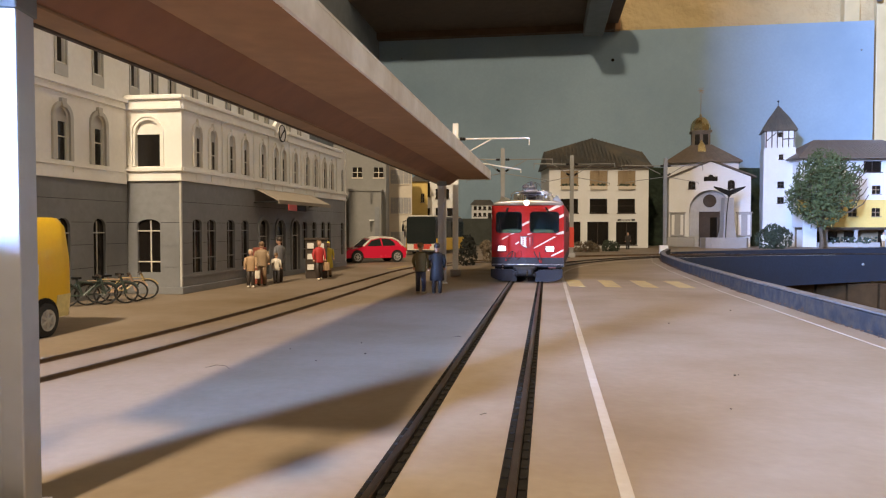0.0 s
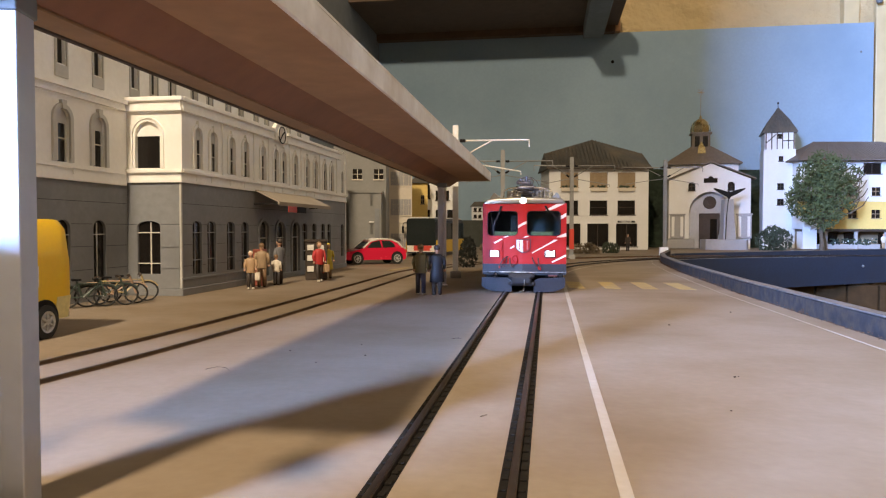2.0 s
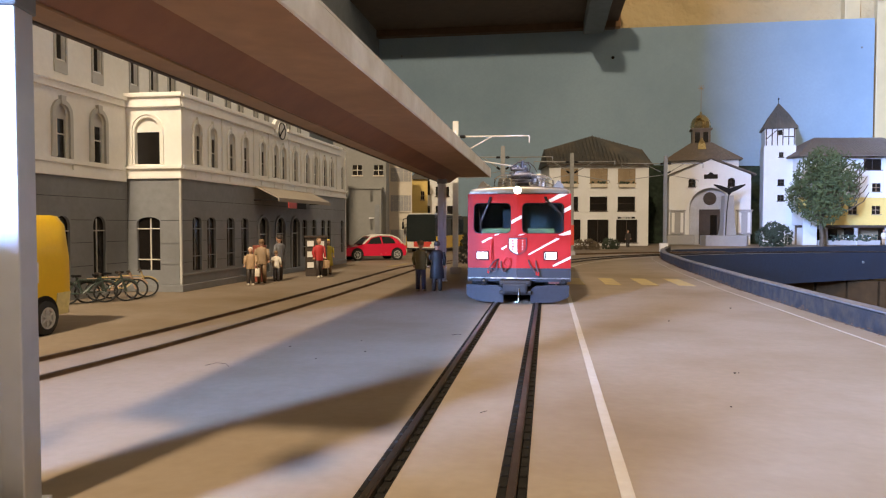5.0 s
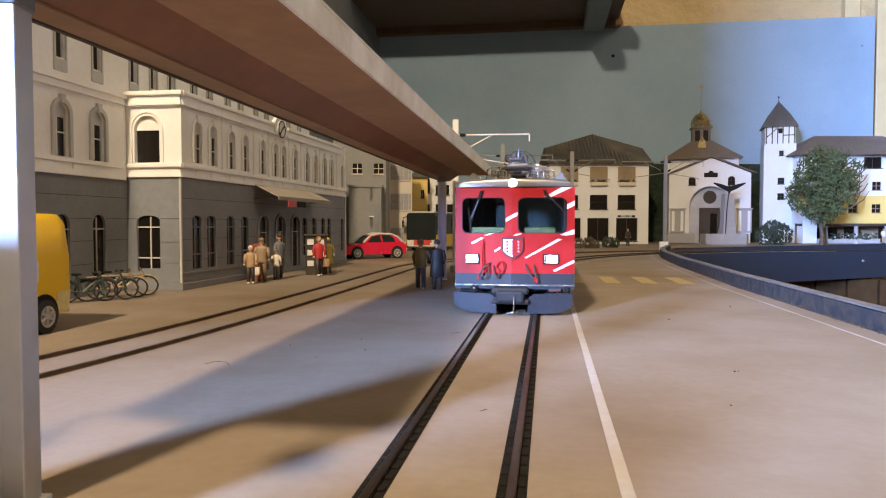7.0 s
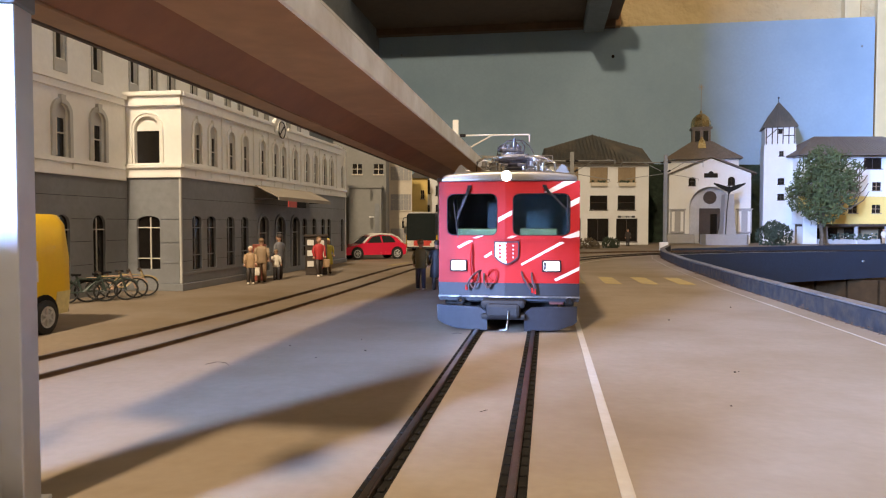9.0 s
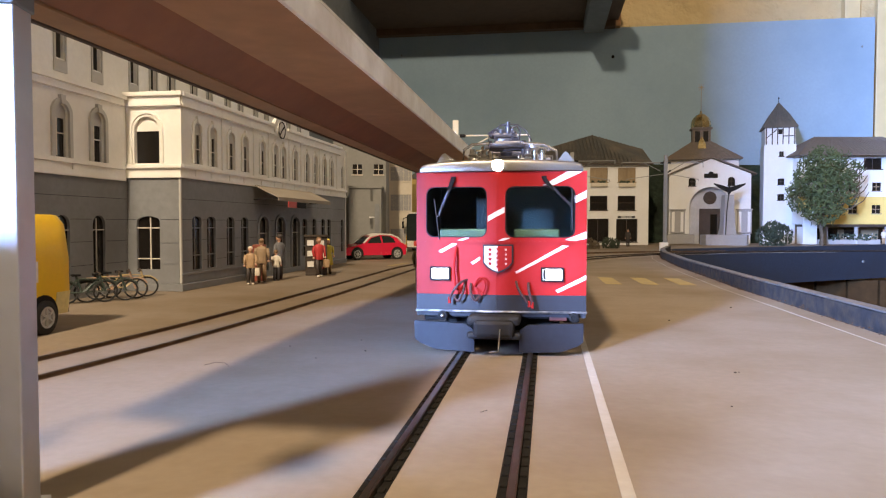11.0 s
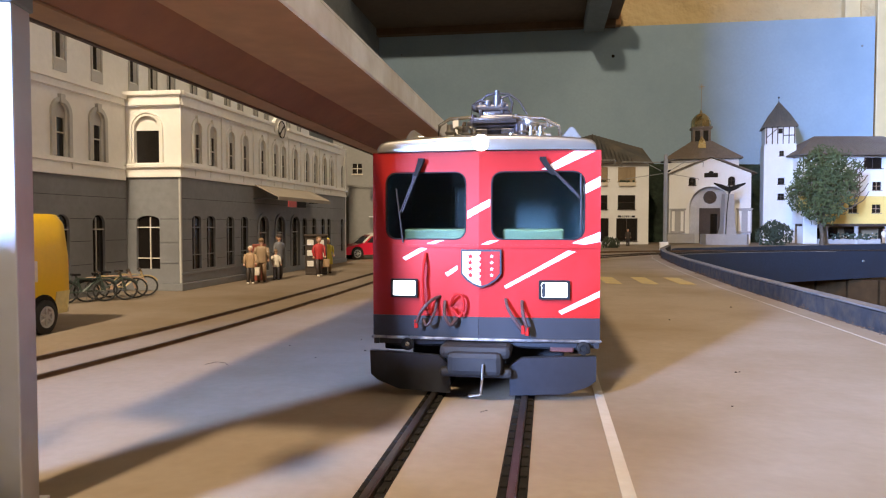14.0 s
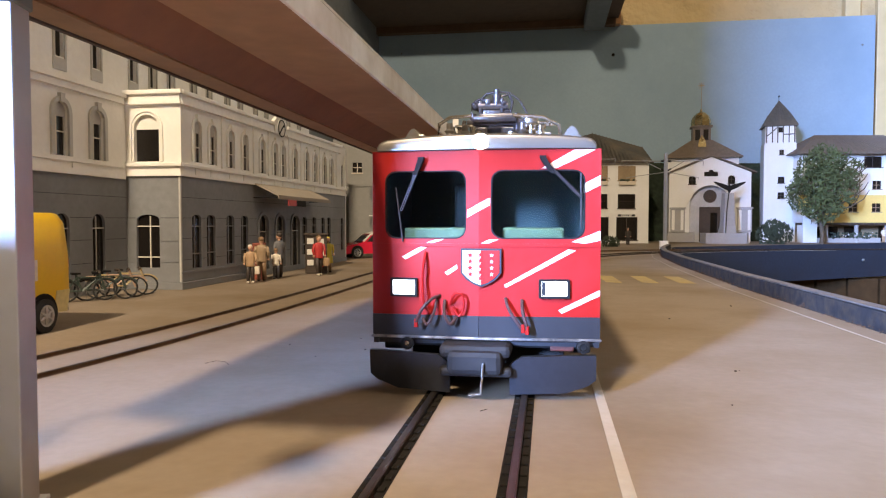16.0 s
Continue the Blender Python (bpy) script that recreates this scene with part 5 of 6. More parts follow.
def foliage(name, m, label, cat, lobes, count, size, material, trunk=None, curl=False, seed=1):
    """Crown of many small clumps round given lobes (x, y, z, radius)."""
    rnd = random.Random(seed)
    t = thing(name, m, label, cat)
    if trunk:
        part("trunk", trunk, M["bark"], t, smooth=True)
    b = Mesh()
    for _ in range(count):
        x, y, z, r = rnd.choice(lobes)
        d = Vector((rnd.gauss(0, 1), rnd.gauss(0, 1), rnd.gauss(0, 1))).normalized() * r * rnd.uniform(0.72, 1.06)
        p = Vector((x, y, z)) + d
        if p.z < 0.5:
            p.z = 0.5 + rnd.random()
        s = size * rnd.uniform(0.6, 1.3)
        if curl:
            a = Vector((rnd.gauss(0, 1), rnd.gauss(0, 1), rnd.gauss(0, 1))).normalized()
            n_ = a.cross(Vector((rnd.gauss(0, 1), rnd.gauss(0, 1), rnd.gauss(0, 1)))).normalized()
            b.tube([p - a * s, p + n_ * s * 0.6, p + a * s, p + a * s * 1.4 - n_ * s * 0.5], s * 0.26, 5, s * 0.12)
        else:
            q = Euler((rnd.random() * 6, rnd.random() * 6, rnd.random() * 6)).to_matrix().to_4x4()
            mt = Matrix.Translation(p) @ q
            b.add([(-s, 0, 0), (0, -s * 0.5, s * 0.2), (s, 0, 0), (0, s * 0.5, -s * 0.15), (0, 0, s * 0.5)], [(0, 1, 4), (1, 2, 4), (2, 3, 4), (3, 0, 4), (0, 3, 2, 1)], mt)
    part("crown", b, material, t)
    return t


tk = Mesh().tube([(0, 0, 0), (1, 0, 10), (-1, 1, 22), (1, 0, 34)], 2.6, 9, 1.6)
for a in range(7):
    c, s = math.cos(a * 0.9), math.sin(a * 0.9)
    tk.tube([(0, 0, 20 + a * 2), (c * 9, s * 9, 36 + a * 2), (c * 20, s * 20, 52 + a * 5)], 1.2, 6, 0.4)
for k in range(5):
    tk.tube([(6, -6, 36 + k * 4), (26, -12, 42 + k * 9), (38, -13, 50 + k * 11), (44 - k, -12, 60 + k * 9)], 0.9, 5, 0.4)
    tk.tube([(28, -12, 43 + k * 9), (34, -13, 56 + k * 8), (33, -13, 66 + k * 7)], 0.7, 5, 0.3)
foliage("tree", mm(308, 850), "dense green leafy tree on the church square", "tree",
        [(0, 0, 62, 34), (-10, -6, 78, 24), (14, -4, 82, 24), (2, 0, 92, 20), (-18, -4, 56, 22), (14, -4, 62, 21), (-2, -8, 42, 20), (0, 0, 66, 20)], 1750, 3.0, M["leaf"], tk, True, 3)
foliage("bush", mm(247, 820), "round dark green bush at the square's edge", "bush", [(-6, 0, 11, 12), (8, 0, 12, 12), (1, 0, 17, 11)], 900, 2.0, M["leaf_dark"], None, False, 4)
foliage("bush", mm(36, 694), "low dry brown bush beside the track", "bush", [(-6, 0, 4, 6), (4, 0, 5, 6), (10, 0, 3, 4)], 420, 1.5, M["dry"], None, False, 5)
foliage("bush", mm(60, 716), "low dark green bush before the inn", "bush", [(0, 0, 5, 6), (6, 0, 4, 5)], 300, 1.5, M["leaf_dark"], None, False, 6)
foliage("bush", mm(-49, 432), "dark evergreen bush near the platform end", "bush", [(0, 0, 6, 6.2), (0, 0, 11, 5.4), (0, 0, 16, 3.4)], 620, 1.2, M["leaf_black"], None, False, 7)
foliage("bush", mm(-38, 470), "dry straw-coloured bush beside the track", "bush", [(0, 0, 6, 6), (7, 2, 8, 7), (-3, 0, 11, 4), (12, 2, 5, 5)], 620, 1.3, M["dry"], None, False, 8)

# houses beyond the station
gh = thing("grey_house", mm(-156, 545, 0, 0, 0, 10), "tall grey rendered house with small dark windows", "house")
b = Mesh().wall(0, 25, 0.2, 52, [(17.5, 2.4, 9, 20, 0), (17.5, 2.4, 30, 42, 0)], 2, R(0, -16, 0)).box(0, 25, -13.9, 0, 0.2, 52).box(-1, 26, -17, 0, 52.05, 54)
part("front_block", b, M["render_grey"], gh)
b = Mesh().wall(-14, 28, 0.2, 92, [(5, 7.5, 64, 72, 0), (22, 7.5, 64, 72, 0)], 2).box(-14, 28, 2.1, 50, 0.2, 92)
part("wall", b, M["render_grey"], gh)
for c in (5, 22):
    pane_window(gh, c, 7.5, 64, 72, None, M["render_cream"], 2, 2, 1.2, 0.5)
for s in (9, 30):
    pane_window(gh, 17.5, 2.4, s, s + 11.5, R(0, -16, 0), M["render_white"], 1, 2, 1.2, 0.5)
part("flue", Mesh().box(20, 23.6, -16.6, -16.05, 2, 40), M["st_grey"], gh)
wh = thing("cream_house", mm(-137, 598, 0, 0, 0, 14), "cream rendered town house with shuttered windows", "house")
rows3 = ((8, 20), (36, 50), (62, 74))
b = Mesh().wall(0, 20, 0.2, 30, [(c, 2.6, 8, 20, 0) for c in (3.5, 8.0, 12.5, 17.0)], 2).wall(0, 20, 30, 56, [(c, 2.6, 36, 50, 0) for c in (3.5, 8.0, 12.5, 17.0)], 2).wall(0, 20, 56, 90, [(c, 2.6, 62, 74, 0) for c in (3.5, 8.0, 12.5, 17.0)], 2).box(0, 20, 2.1, 40, 0.2, 90).box(-0.5, 20.5, -0.8, 0, 29, 31)
part("wall", b, M["render_cream"], wh)
for c in (3.5, 8.0, 12.5, 17.0):
    for s, t in rows3:
        w = pane_window(wh, c, 2.6, s, t, None, M["render_cream"], 2, 3, 0.7, 0.25, pane="stone_grey")
        for d in (-1.78, 1.78):
            part("shutter", Mesh().box(c + d - 0.42, c + d + 0.42, -0.35, -0.02, s, t, 0.05), M["stone_grey"], w)
yh = thing("yellow_house", mm(-137, 690, 0, 0, 0, 12) @ Matrix.Diagonal((1, 1, 0.85, 1)), "bright yellow rendered house behind the bus", "house")
b = Mesh().wall(0, 18, 0.2, 82, [(13, 3.4, 58, 68, 0)], 2).box(0, 18, 2.1, 30, 0.2, 82)
part("wall", b, M["render_yellow"], yh)
pane_window(yh, 13, 3.4, 58, 68, None, M["wood_lattice"], 2, 2, 1.0, 0.4)
part("roof", Mesh().prism([(-2, 82.1), (20, 82.1), (9, 92)], -3, 33, "y"), M["roof_grey"], yh)
wh2 = thing("white_house", mm(-132, 716, 0, 0, 0, 12), "white rendered house with dark square windows", "house")
b = Mesh().wall(0, 40, 0.2, 46, [(8, 6, 34, 44, 0), (20, 6, 34, 44, 0), (32, 6, 34, 44, 0)], 2).wall(0, 40, 46, 76, [(5, 12, 56, 70, 0), (24, 14, 54, 64, 0)], 2).box(0, 40, 2.1, 34, 0.2, 76)
part("wall", b, M["render_white"], wh2)
for c in (8, 20, 32):
    pane_window(wh2, c, 6, 34, 44, None, M["wood_dark"], 1, 1, 1.2)
pane_window(wh2, 5, 12, 56, 70, None, M["wood_dark"], 1, 1, 1.2)
pane_window(wh2, 24, 14, 54, 64, None, M["wood_dark"], 1, 1, 1.2)
part("roof", Mesh().prism([(-3, 76.1), (43, 76.1), (20, 90)], -4, 36, "y"), M["roof_grey"], wh2)
# distant cottage on a dark slope by the backdrop
slope = tagged(part("hillside", Mesh().hull([[(-120, 930, 0.1), (10, 930, 0.1), (10, 974, 0.1), (-120, 974, 0.1)], [(-118, 955, 36), (-10, 955, 36), (-10, 974, 36), (-118, 974, 36)]]), mat("dark_slope", (0.055, 0.06, 0.05), 0.9, vary=0.2)),
               "dark hillside rising to the backdrop", "hillside", kind="structure")
hedge = tagged(part("wooded_slope", Mesh().hull([[(100, 940, 0.1), (330, 940, 0.1), (330, 974, 0.1), (100, 974, 0.1)], [(100, 952, 80), (330, 952, 80), (330, 974, 80), (100, 974, 80)], [(100, 962, 104), (330, 962, 100), (330, 974, 100), (100, 974, 104)]]), mat("dark_wood_green", (0.022, 0.035, 0.02), 0.95, vary=0.4, grain=180, bump=0.8, depth=0.002)),
               "dark green slope behind the church", "hillside", kind="structure")
cot = thing("cottage", mm(-104, 962, 36, 0, 0, 6), "small white cottage with dark roof on the hillside", "house")
b = Mesh().wall(0, 30, 0, 10, [(5, 4, 3.5, 8, 0), (11.5, 4, 3.5, 8, 0), (18, 4, 3.5, 8, 0), (25, 5, 0.3, 8, 0)], 1).wall(0, 30, 10, 19, [(c, 4, 12.5, 17, 0) for c in (5, 11.5, 18, 25)], 1).box(0, 30, 1.1, 9, 0, 19)
part("wall", b, M["render_white"], cot)
for c in (5, 11.5, 18, 25):
    pane_window(cot, c, 4, 12.5, 17, None, M["wood_dark"], 1, 1, 0.6)
    pane_window(cot, c, 4 if c < 20 else 5, 3.5 if c < 20 else 0.4, 8, None, M["wood_dark"], 1, 1, 0.6)
part("roof", Mesh().hull([[(-2, -3, 19.05), (32, -3, 19.05), (32, 11, 19.05), (-2, 11, 19.05)], [(4, 4, 26), (26, 4, 26), (26, 5, 26), (4, 5, 26)]]), M["roof_grey"], cot)


# ---- masts, vehicles and figures ----
M["mast"] = mat("galvanised_mast", (0.27, 0.27, 0.265), 0.5, 0.5, vary=0.08, grain=500)
M["mast_white"] = mat("pale_mast_paint", (0.70, 0.69, 0.66), 0.5, vary=0.05)
M["sign_redp"] = mat("red_sign_paint", (0.55, 0.05, 0.03), 0.5, vary=0.06)
M["car_red"] = mat("car_red_paint", (0.60, 0.015, 0.05), 0.25, vary=0.03, bump=0, coat=0.6)
M["van_yellow"] = mat("van_yellow_paint", (0.80, 0.50, 0.01), 0.35, vary=0.03, bump=0.02, coat=0.3)
M["rubber"] = mat("tyre_rubber", (0.02, 0.02, 0.02), 0.8, vary=0.2)
M["rim"] = mat("silver_rim", (0.55, 0.55, 0.53), 0.4, 0.25)
M["cream_p"] = mat("cream_panel", (0.70, 0.66, 0.55), 0.4)
M["autoglass"] = mat("dark_car_glass", (0.02, 0.025, 0.025), 0.08, vary=0.1, bump=0)


def mast(x, y, h, arms, label, turn=0.0, paint="mast", red=False):
    t = thing("catenary_mast", mm(x, y, 0, 0, 0, turn), label, "catenary mast", "catenary masts")
    part("footing", Mesh().box(-2.6, 2.6, -2.6, 2.6, -0.1, 3.4, 0.3), M["stone_grey"], t)
    b = Mesh().prism([(-1.4, -1.4), (1.4, -1.4), (1.4, -1.0), (0.3, -1.0), (0.3, 1.0), (1.4, 1.0), (1.4, 1.4), (-1.4, 1.4), (-1.4, 1.0), (-0.3, 1.0), (-0.3, -1.0), (-1.4, -1.0)], 3.4, h)
    part("pole", b, M[paint], t)
    if red:
        part("marker_band", Mesh().box(-1.7, 1.7, -1.7, 1.7, 8, 24, 0.1), M["sign_redp"], t, "red painted band")
    for s, z, ln_, drop in arms:
        b = Mesh().tube([(s * 1.4, 0, z), (s * ln_, 0, z + 0.4)], 0.42, 7).tube([(s * ln_, 0, z + 0.4), (s * ln_, 0, z - drop)], 0.3, 6)
        a = part("bracket_arm", b, M[paint], t)
        part("insulator", Mesh().tube([(s * 2.0, 0, z), (s * 4.6, 0, z)], 0.85, 8).tube([(s * 2.0, 0, z - 8.6), (s * 4.4, 0, z - 7.0)], 0.8, 8), M["black"], a, "black insulator")
        part("brace", Mesh().tube([(s * 1.4, 0, z - 9), (s * ln_ * 0.5, 0, z + 0.2)], 0.35, 6), M[paint], a)
        part("registration_arm", Mesh().tube([(s * 1.4, 0, z - 10), (s * (ln_ - 4), 0, z - 15), (s * (ln_ - 4), 0, z - 16.5)], 0.3, 6), M[paint], a)
        part("insulator", Mesh().lathe([(0.5, 0), (0.9, 0.5), (0.5, 1), (0.9, 1.5), (0.5, 2), (0.9, 2.5), (0.5, 3)], 10, R(s * 2, 0, z, 0, s * 90, 0)), M["copper"], a)
    return t


mast(-44.8, 341, 74.6, [(1, 67.2, 36, 3)], "pale catenary mast with bracket arm at the platform end", 8, "mast_white")
mast(-32.4, 509, 81, [(1, 73, 36, 4), (-1, 73, 30, 4)], "grey catenary mast with two bracket arms", 8)
mast(18.8, 566, 81, [(1, 74, 34, 4), (-1, 74, 30, 4)], "grey catenary mast with red band and bracket arms", 8, red=True)
mast(106.3, 664, 87, [(1, 80, 34, 4), (-1, 80, 40, 4)], "grey catenary mast at the corner of the parapet", 8)
board = tagged(part("parapet_post", Mesh().box(100.5, 108, 655, 660, -0.1, 7.5, 0.4), M["render_white"]), "small white stone block at the parapet end", "bollard")


def wheel(owner, x, y, r, w, face, material_rim="rim"):
    m = R(x, y, r, 0, 90 * face, 0)
    ty = part("wheel", Mesh().lathe([(r * 0.62, 0), (r, 0.15 * w), (r, w * 0.85), (r * 0.66, w), (r * 0.62, w * 0.5)], 24, m), M["rubber"], owner, smooth=True)
    rm = Mesh().lathe([(r * 0.64, 0), (r * 0.64, w * 1.0), (r * 0.52, w * 0.9), (r * 0.5, w * 0.7), (r * 0.2, w * 0.75), (r * 0.16, w * 0.98)], 20, m)
    for k in range(6):
        a = k * math.pi / 3
        rm.tube([(math.cos(a) * r * 0.15, math.sin(a) * r * 0.15, w * 0.86), (math.cos(a) * r * 0.55, math.sin(a) * r * 0.55, w * 0.86)], r * 0.08, 5, m=m)
    part("rim", rm, M[material_rim], ty, "silver wheel rim", smooth=True)


# yellow van beside the station; the rear points along +y
van = thing("delivery_van", mm(-120.0, 146.5, 0, 0, 0, 2), "yellow delivery van parked by the station", "van")
sec = [(-10.6, 4.0), (-11.3, 9), (-11.2, 17), (-10.2, 24.4), (-8.6, 26.2), (8.6, 26.2), (10.2, 24.4), (11.2, 17), (11.3, 9), (10.6, 4.0)]
b = Mesh().hull([[(x * k, y, 4 + (z - 4) * h) for x, z in sec] for y, k, h in ((0.0, 0.955, 0.965), (-0.9, 0.99, 0.992), (-3, 1, 1), (-46, 1, 1), (-52, 0.98, 0.97), (-58, 0.95, 0.55), (-66, 0.9, 0.42))])
part("body", b, M["van_yellow"], van, smooth=True)
b = Mesh().hull([[(x * k, y, z) for x, z in ((-10.7, 3.8), (-11.35, 8.8), (11.35, 8.8), (10.7, 3.8))] for y, k in ((0.06, 0.962), (-0.9, 1.0), (-5.2, 1.006))])
part("rear_corner", b, mat("van_cream", (0.72, 0.62, 0.27), 0.4), van, "cream lower rear panel")
part("bumper", Mesh().box(-10.2, 10.2, -0.5, 0.7, 3.6, 5.6, 0.4), M["loco_grey"], van)
for s in (-1, 1):
    part("tail_light", Mesh().box(s * 10.15 - 0.5, s * 10.15 + 0.5, -1.2, 0.3, 10.0, 16.0, 0.2), M["sign_redp"], van, "red tail light")
    for y in (-9.5, -46):
        part("wheel_arch", Mesh().lathe([(4.5, 0), (4.5, 0.4)], 22, R(s * 11.05, y, 4.1, 0, 90 * s, 0)), M["black"], van)
        wheel(van, s * 10.2, y, 3.7, 2.0, s)
for i, w_ in enumerate((2.2, 1.0, 2.4, 2.0, 1.2)):
    part("lettering", Mesh().box(11.3, 11.38, -26 + i * 3.4, -26 + i * 3.4 + w_, 11.5, 16), M["cream_p"], van, "pale lettering")
part("rear_window", Mesh().box(-8, 8, 0.0, 0.25, 17, 24, 0.1), M["autoglass"], van)

# red hatchback, its nose along -x
car = thing("car", mm(-120.0, 472, 0, 0, 0, 33) @ Matrix.Diagonal((1.0, 1.04, 1.06, 1)), "red three-door hatchback with silver roof arch", "car")
side_ = [(-22.5, 3.0), (-22.8, 6.0), (-21.5, 8.0), (-12, 9.8), (-9, 10.2), (14, 10.6), (19.5, 10.4), (21.6, 8.0), (22.0, 5.0), (21.2, 2.8)]
b = Mesh().hull([[(x * (1 - 0.03 * abs(k)), k * 9.6, z + (0.0 if abs(k) < 1 else 0)) for x, z in side_] for k in (-1, -0.94, 0.94, 1)])
part("body", b, M["car_red"], car, smooth=True)
cab = [(-10.5, 10.0), (-4.5, 14.9), (2, 16.4), (11, 16.0), (15.5, 14.2), (19.2, 10.3)]
b = Mesh().hull([[(x, -8.9 + (z - 10) * 0.24, z) for x, z in cab], [(x, 8.9 - (z - 10) * 0.24, z) for x, z in cab]])
part("cabin", b, M["car_red"], car)
for s in (-1, 1):
    for q in ([(-7.2, 10.5), (-3.2, 14.1), (2.4, 15.2), (3.6, 10.6)], [(4.6, 10.6), (3.6, 15.2), (9.6, 15.0), (12.4, 13.2), (13.6, 10.8)]):
        w_ = Mesh().hull([[(x, s * (9.05 - (z - 10) * 0.24), z) for x, z in q], [(x, s * (8.6 - (z - 10) * 0.24), z) for x, z in q]])
        part("side_window", w_, M["autoglass"], car)
    ro = Mesh().tube([(-9.6, s * 8.8, 10.6), (-4.2, s * 7.9, 14.9), (2.4, s * 7.5, 16.2), (11, s * 7.6, 15.8), (15.4, s * 8.0, 14.0), (18.6, s * 8.8, 10.8)], 0.6, 7)
    part("roof_arch", ro, M["white"], car, "silver roof arch", smooth=True)
    for x in (-14.0, 14.4):
        part("wheel_arch", Mesh().lathe([(4.3, 0), (4.3, 0.4)], 20, R(x, s * 9.35, 3.9, -90 * s, 0, 0)), M["black"], car)
        m = R(x, s * 8.2, 3.7, -90 * s, 0, 0)
        ty = part("wheel", Mesh().lathe([(2.3, 0), (3.7, 0.2), (3.7, 1.6), (2.6, 1.75)], 22, m), M["rubber"], car, smooth=True)
        rm = Mesh().lathe([(2.5, 1.5), (2.5, 1.9), (2.1, 1.85), (2.0, 1.55)], 20, m)
        for k in range(7):
            a = k * 2 * math.pi / 7
            rm.tube([(0, 0, 1.75), (math.cos(a) * 2.2, math.sin(a) * 2.2, 1.75)], 0.26, 5, m=m)
        part("rim", rm, M["rim"], ty, "spoked silver rim")
part("roof_panel", Mesh().hull([[(-3.8, -6.9, 15.3), (-3.8, 6.9, 15.3), (-3.8, 6.6, 15.7), (-3.8, -6.6, 15.7)], [(2.4, -7.2, 16.3), (2.4, 7.2, 16.3), (2.4, 6.9, 16.75), (2.4, -6.9, 16.75)], [(11.2, -7.2, 15.9), (11.2, 7.2, 15.9), (11.2, 6.9, 16.35), (11.2, -6.9, 16.35)], [(14.6, -7.4, 14.6), (14.6, 7.4, 14.6), (14.6, 7.1, 15.0), (14.6, -7.1, 15.0)]]), M["white"], car, "silver-white roof panel")
part("windscreen", Mesh().hull([[(-10.2, -7.6, 10.6), (-10.2, 7.6, 10.6), (-10.5, 7.6, 10.4), (-10.5, -7.6, 10.4)], [(-5, -6.6, 14.6), (-5, 6.6, 14.6), (-5.3, 6.6, 14.5), (-5.3, -6.6, 14.5)]]), M["autoglass"], car)
for s in (-1, 1):
    part("tail_light", Mesh().box(19.8, 22.0, s * 8.0 - 1.2, s * 8.0 + 1.2, 7.2, 9.4, 0.4), M["sign_redp"], car)
    part("headlight", Mesh().box(-22.4, -19.6, s * 7.6 - 1.3, s * 7.6 + 1.3, 6.0, 7.8, 0.4), M["autoglass"], car)

# yellow and black bus, nose towards the camera
bus = thing("bus", mm(-108, 594, 0, 0, 0, -6), "yellow post bus with large dark windscreen", "bus")
b = Mesh().hull([[(x, y, z) for x, z in ((-13.6 * k, 3), (-13.8 * k, 18), (-13.0 * k, 31.5 * h), (-11.5 * k, 33.2 * h), (11.5 * k, 33.2 * h), (13.0 * k, 31.5 * h), (13.8 * k, 18), (13.6 * k, 3))] for y, k, h in ((0, 0.95, 0.96), (1.2, 1, 1), (104, 1, 1), (105, 0.97, 0.98))])
part("body", b, M["loco_grey"], bus, "dark upper body", smooth=True)
part("lower_body", Mesh().box(-13.95, 13.95, 0.6, 104.6, 3.2, 14.5, 0.5), M["van_yellow"], bus, "yellow lower panels")
part("windscreen", Mesh().prism(rrect(0, 21.2, 25.8, 23.0, 2.0), -0.35, 0.8, "y"), M["autoglass"], bus)
part("front_panel", Mesh().prism(rrect(0, 7.2, 25.0, 6.0, 1.0), -0.3, 0.8, "y"), M["cream_p"], bus, "cream front panel")
part("front_plate", Mesh().prism(rrect(1.5, 7.4, 16, 4.4, 0.6), -0.42, -0.305, "y"), M["sign_redp"], bus, "faded red front plate")
part("roof", Mesh().box(-11.4, 11.4, 2, 103, 33.2, 34.4, 0.4), M["white"], bus)
for s in (-1, 1):
    part("headlight", Mesh().prism(rrect(s * 9.8, 6.4, 3.6, 2.2, 0.5), -0.5, -0.31, "y"), M["white"], bus)
    part("mirror", Mesh().tube([(s * 12.5, 0, 30), (s * 15.4, -2.2, 29), (s * 15.6, -2.4, 26)], 0.4, 6).box(s * 15.6 - 0.9, s * 15.6 + 0.9, -3, -1.8, 20.5, 26.5, 0.4), M["black"], bus)
    for i in range(6):
        y = 3 + i * 17
        part("side_window", Mesh().prism([(y, 15), (y + 15.5, 15), (y + 15.5, 29.5), (y, 29.5)], s * 13.55, s * 13.95, "x"), M["autoglass"], bus)
    for y in (22, 78):
        wheel(bus, s * 12.2, y, 5.0, 1.8, s)


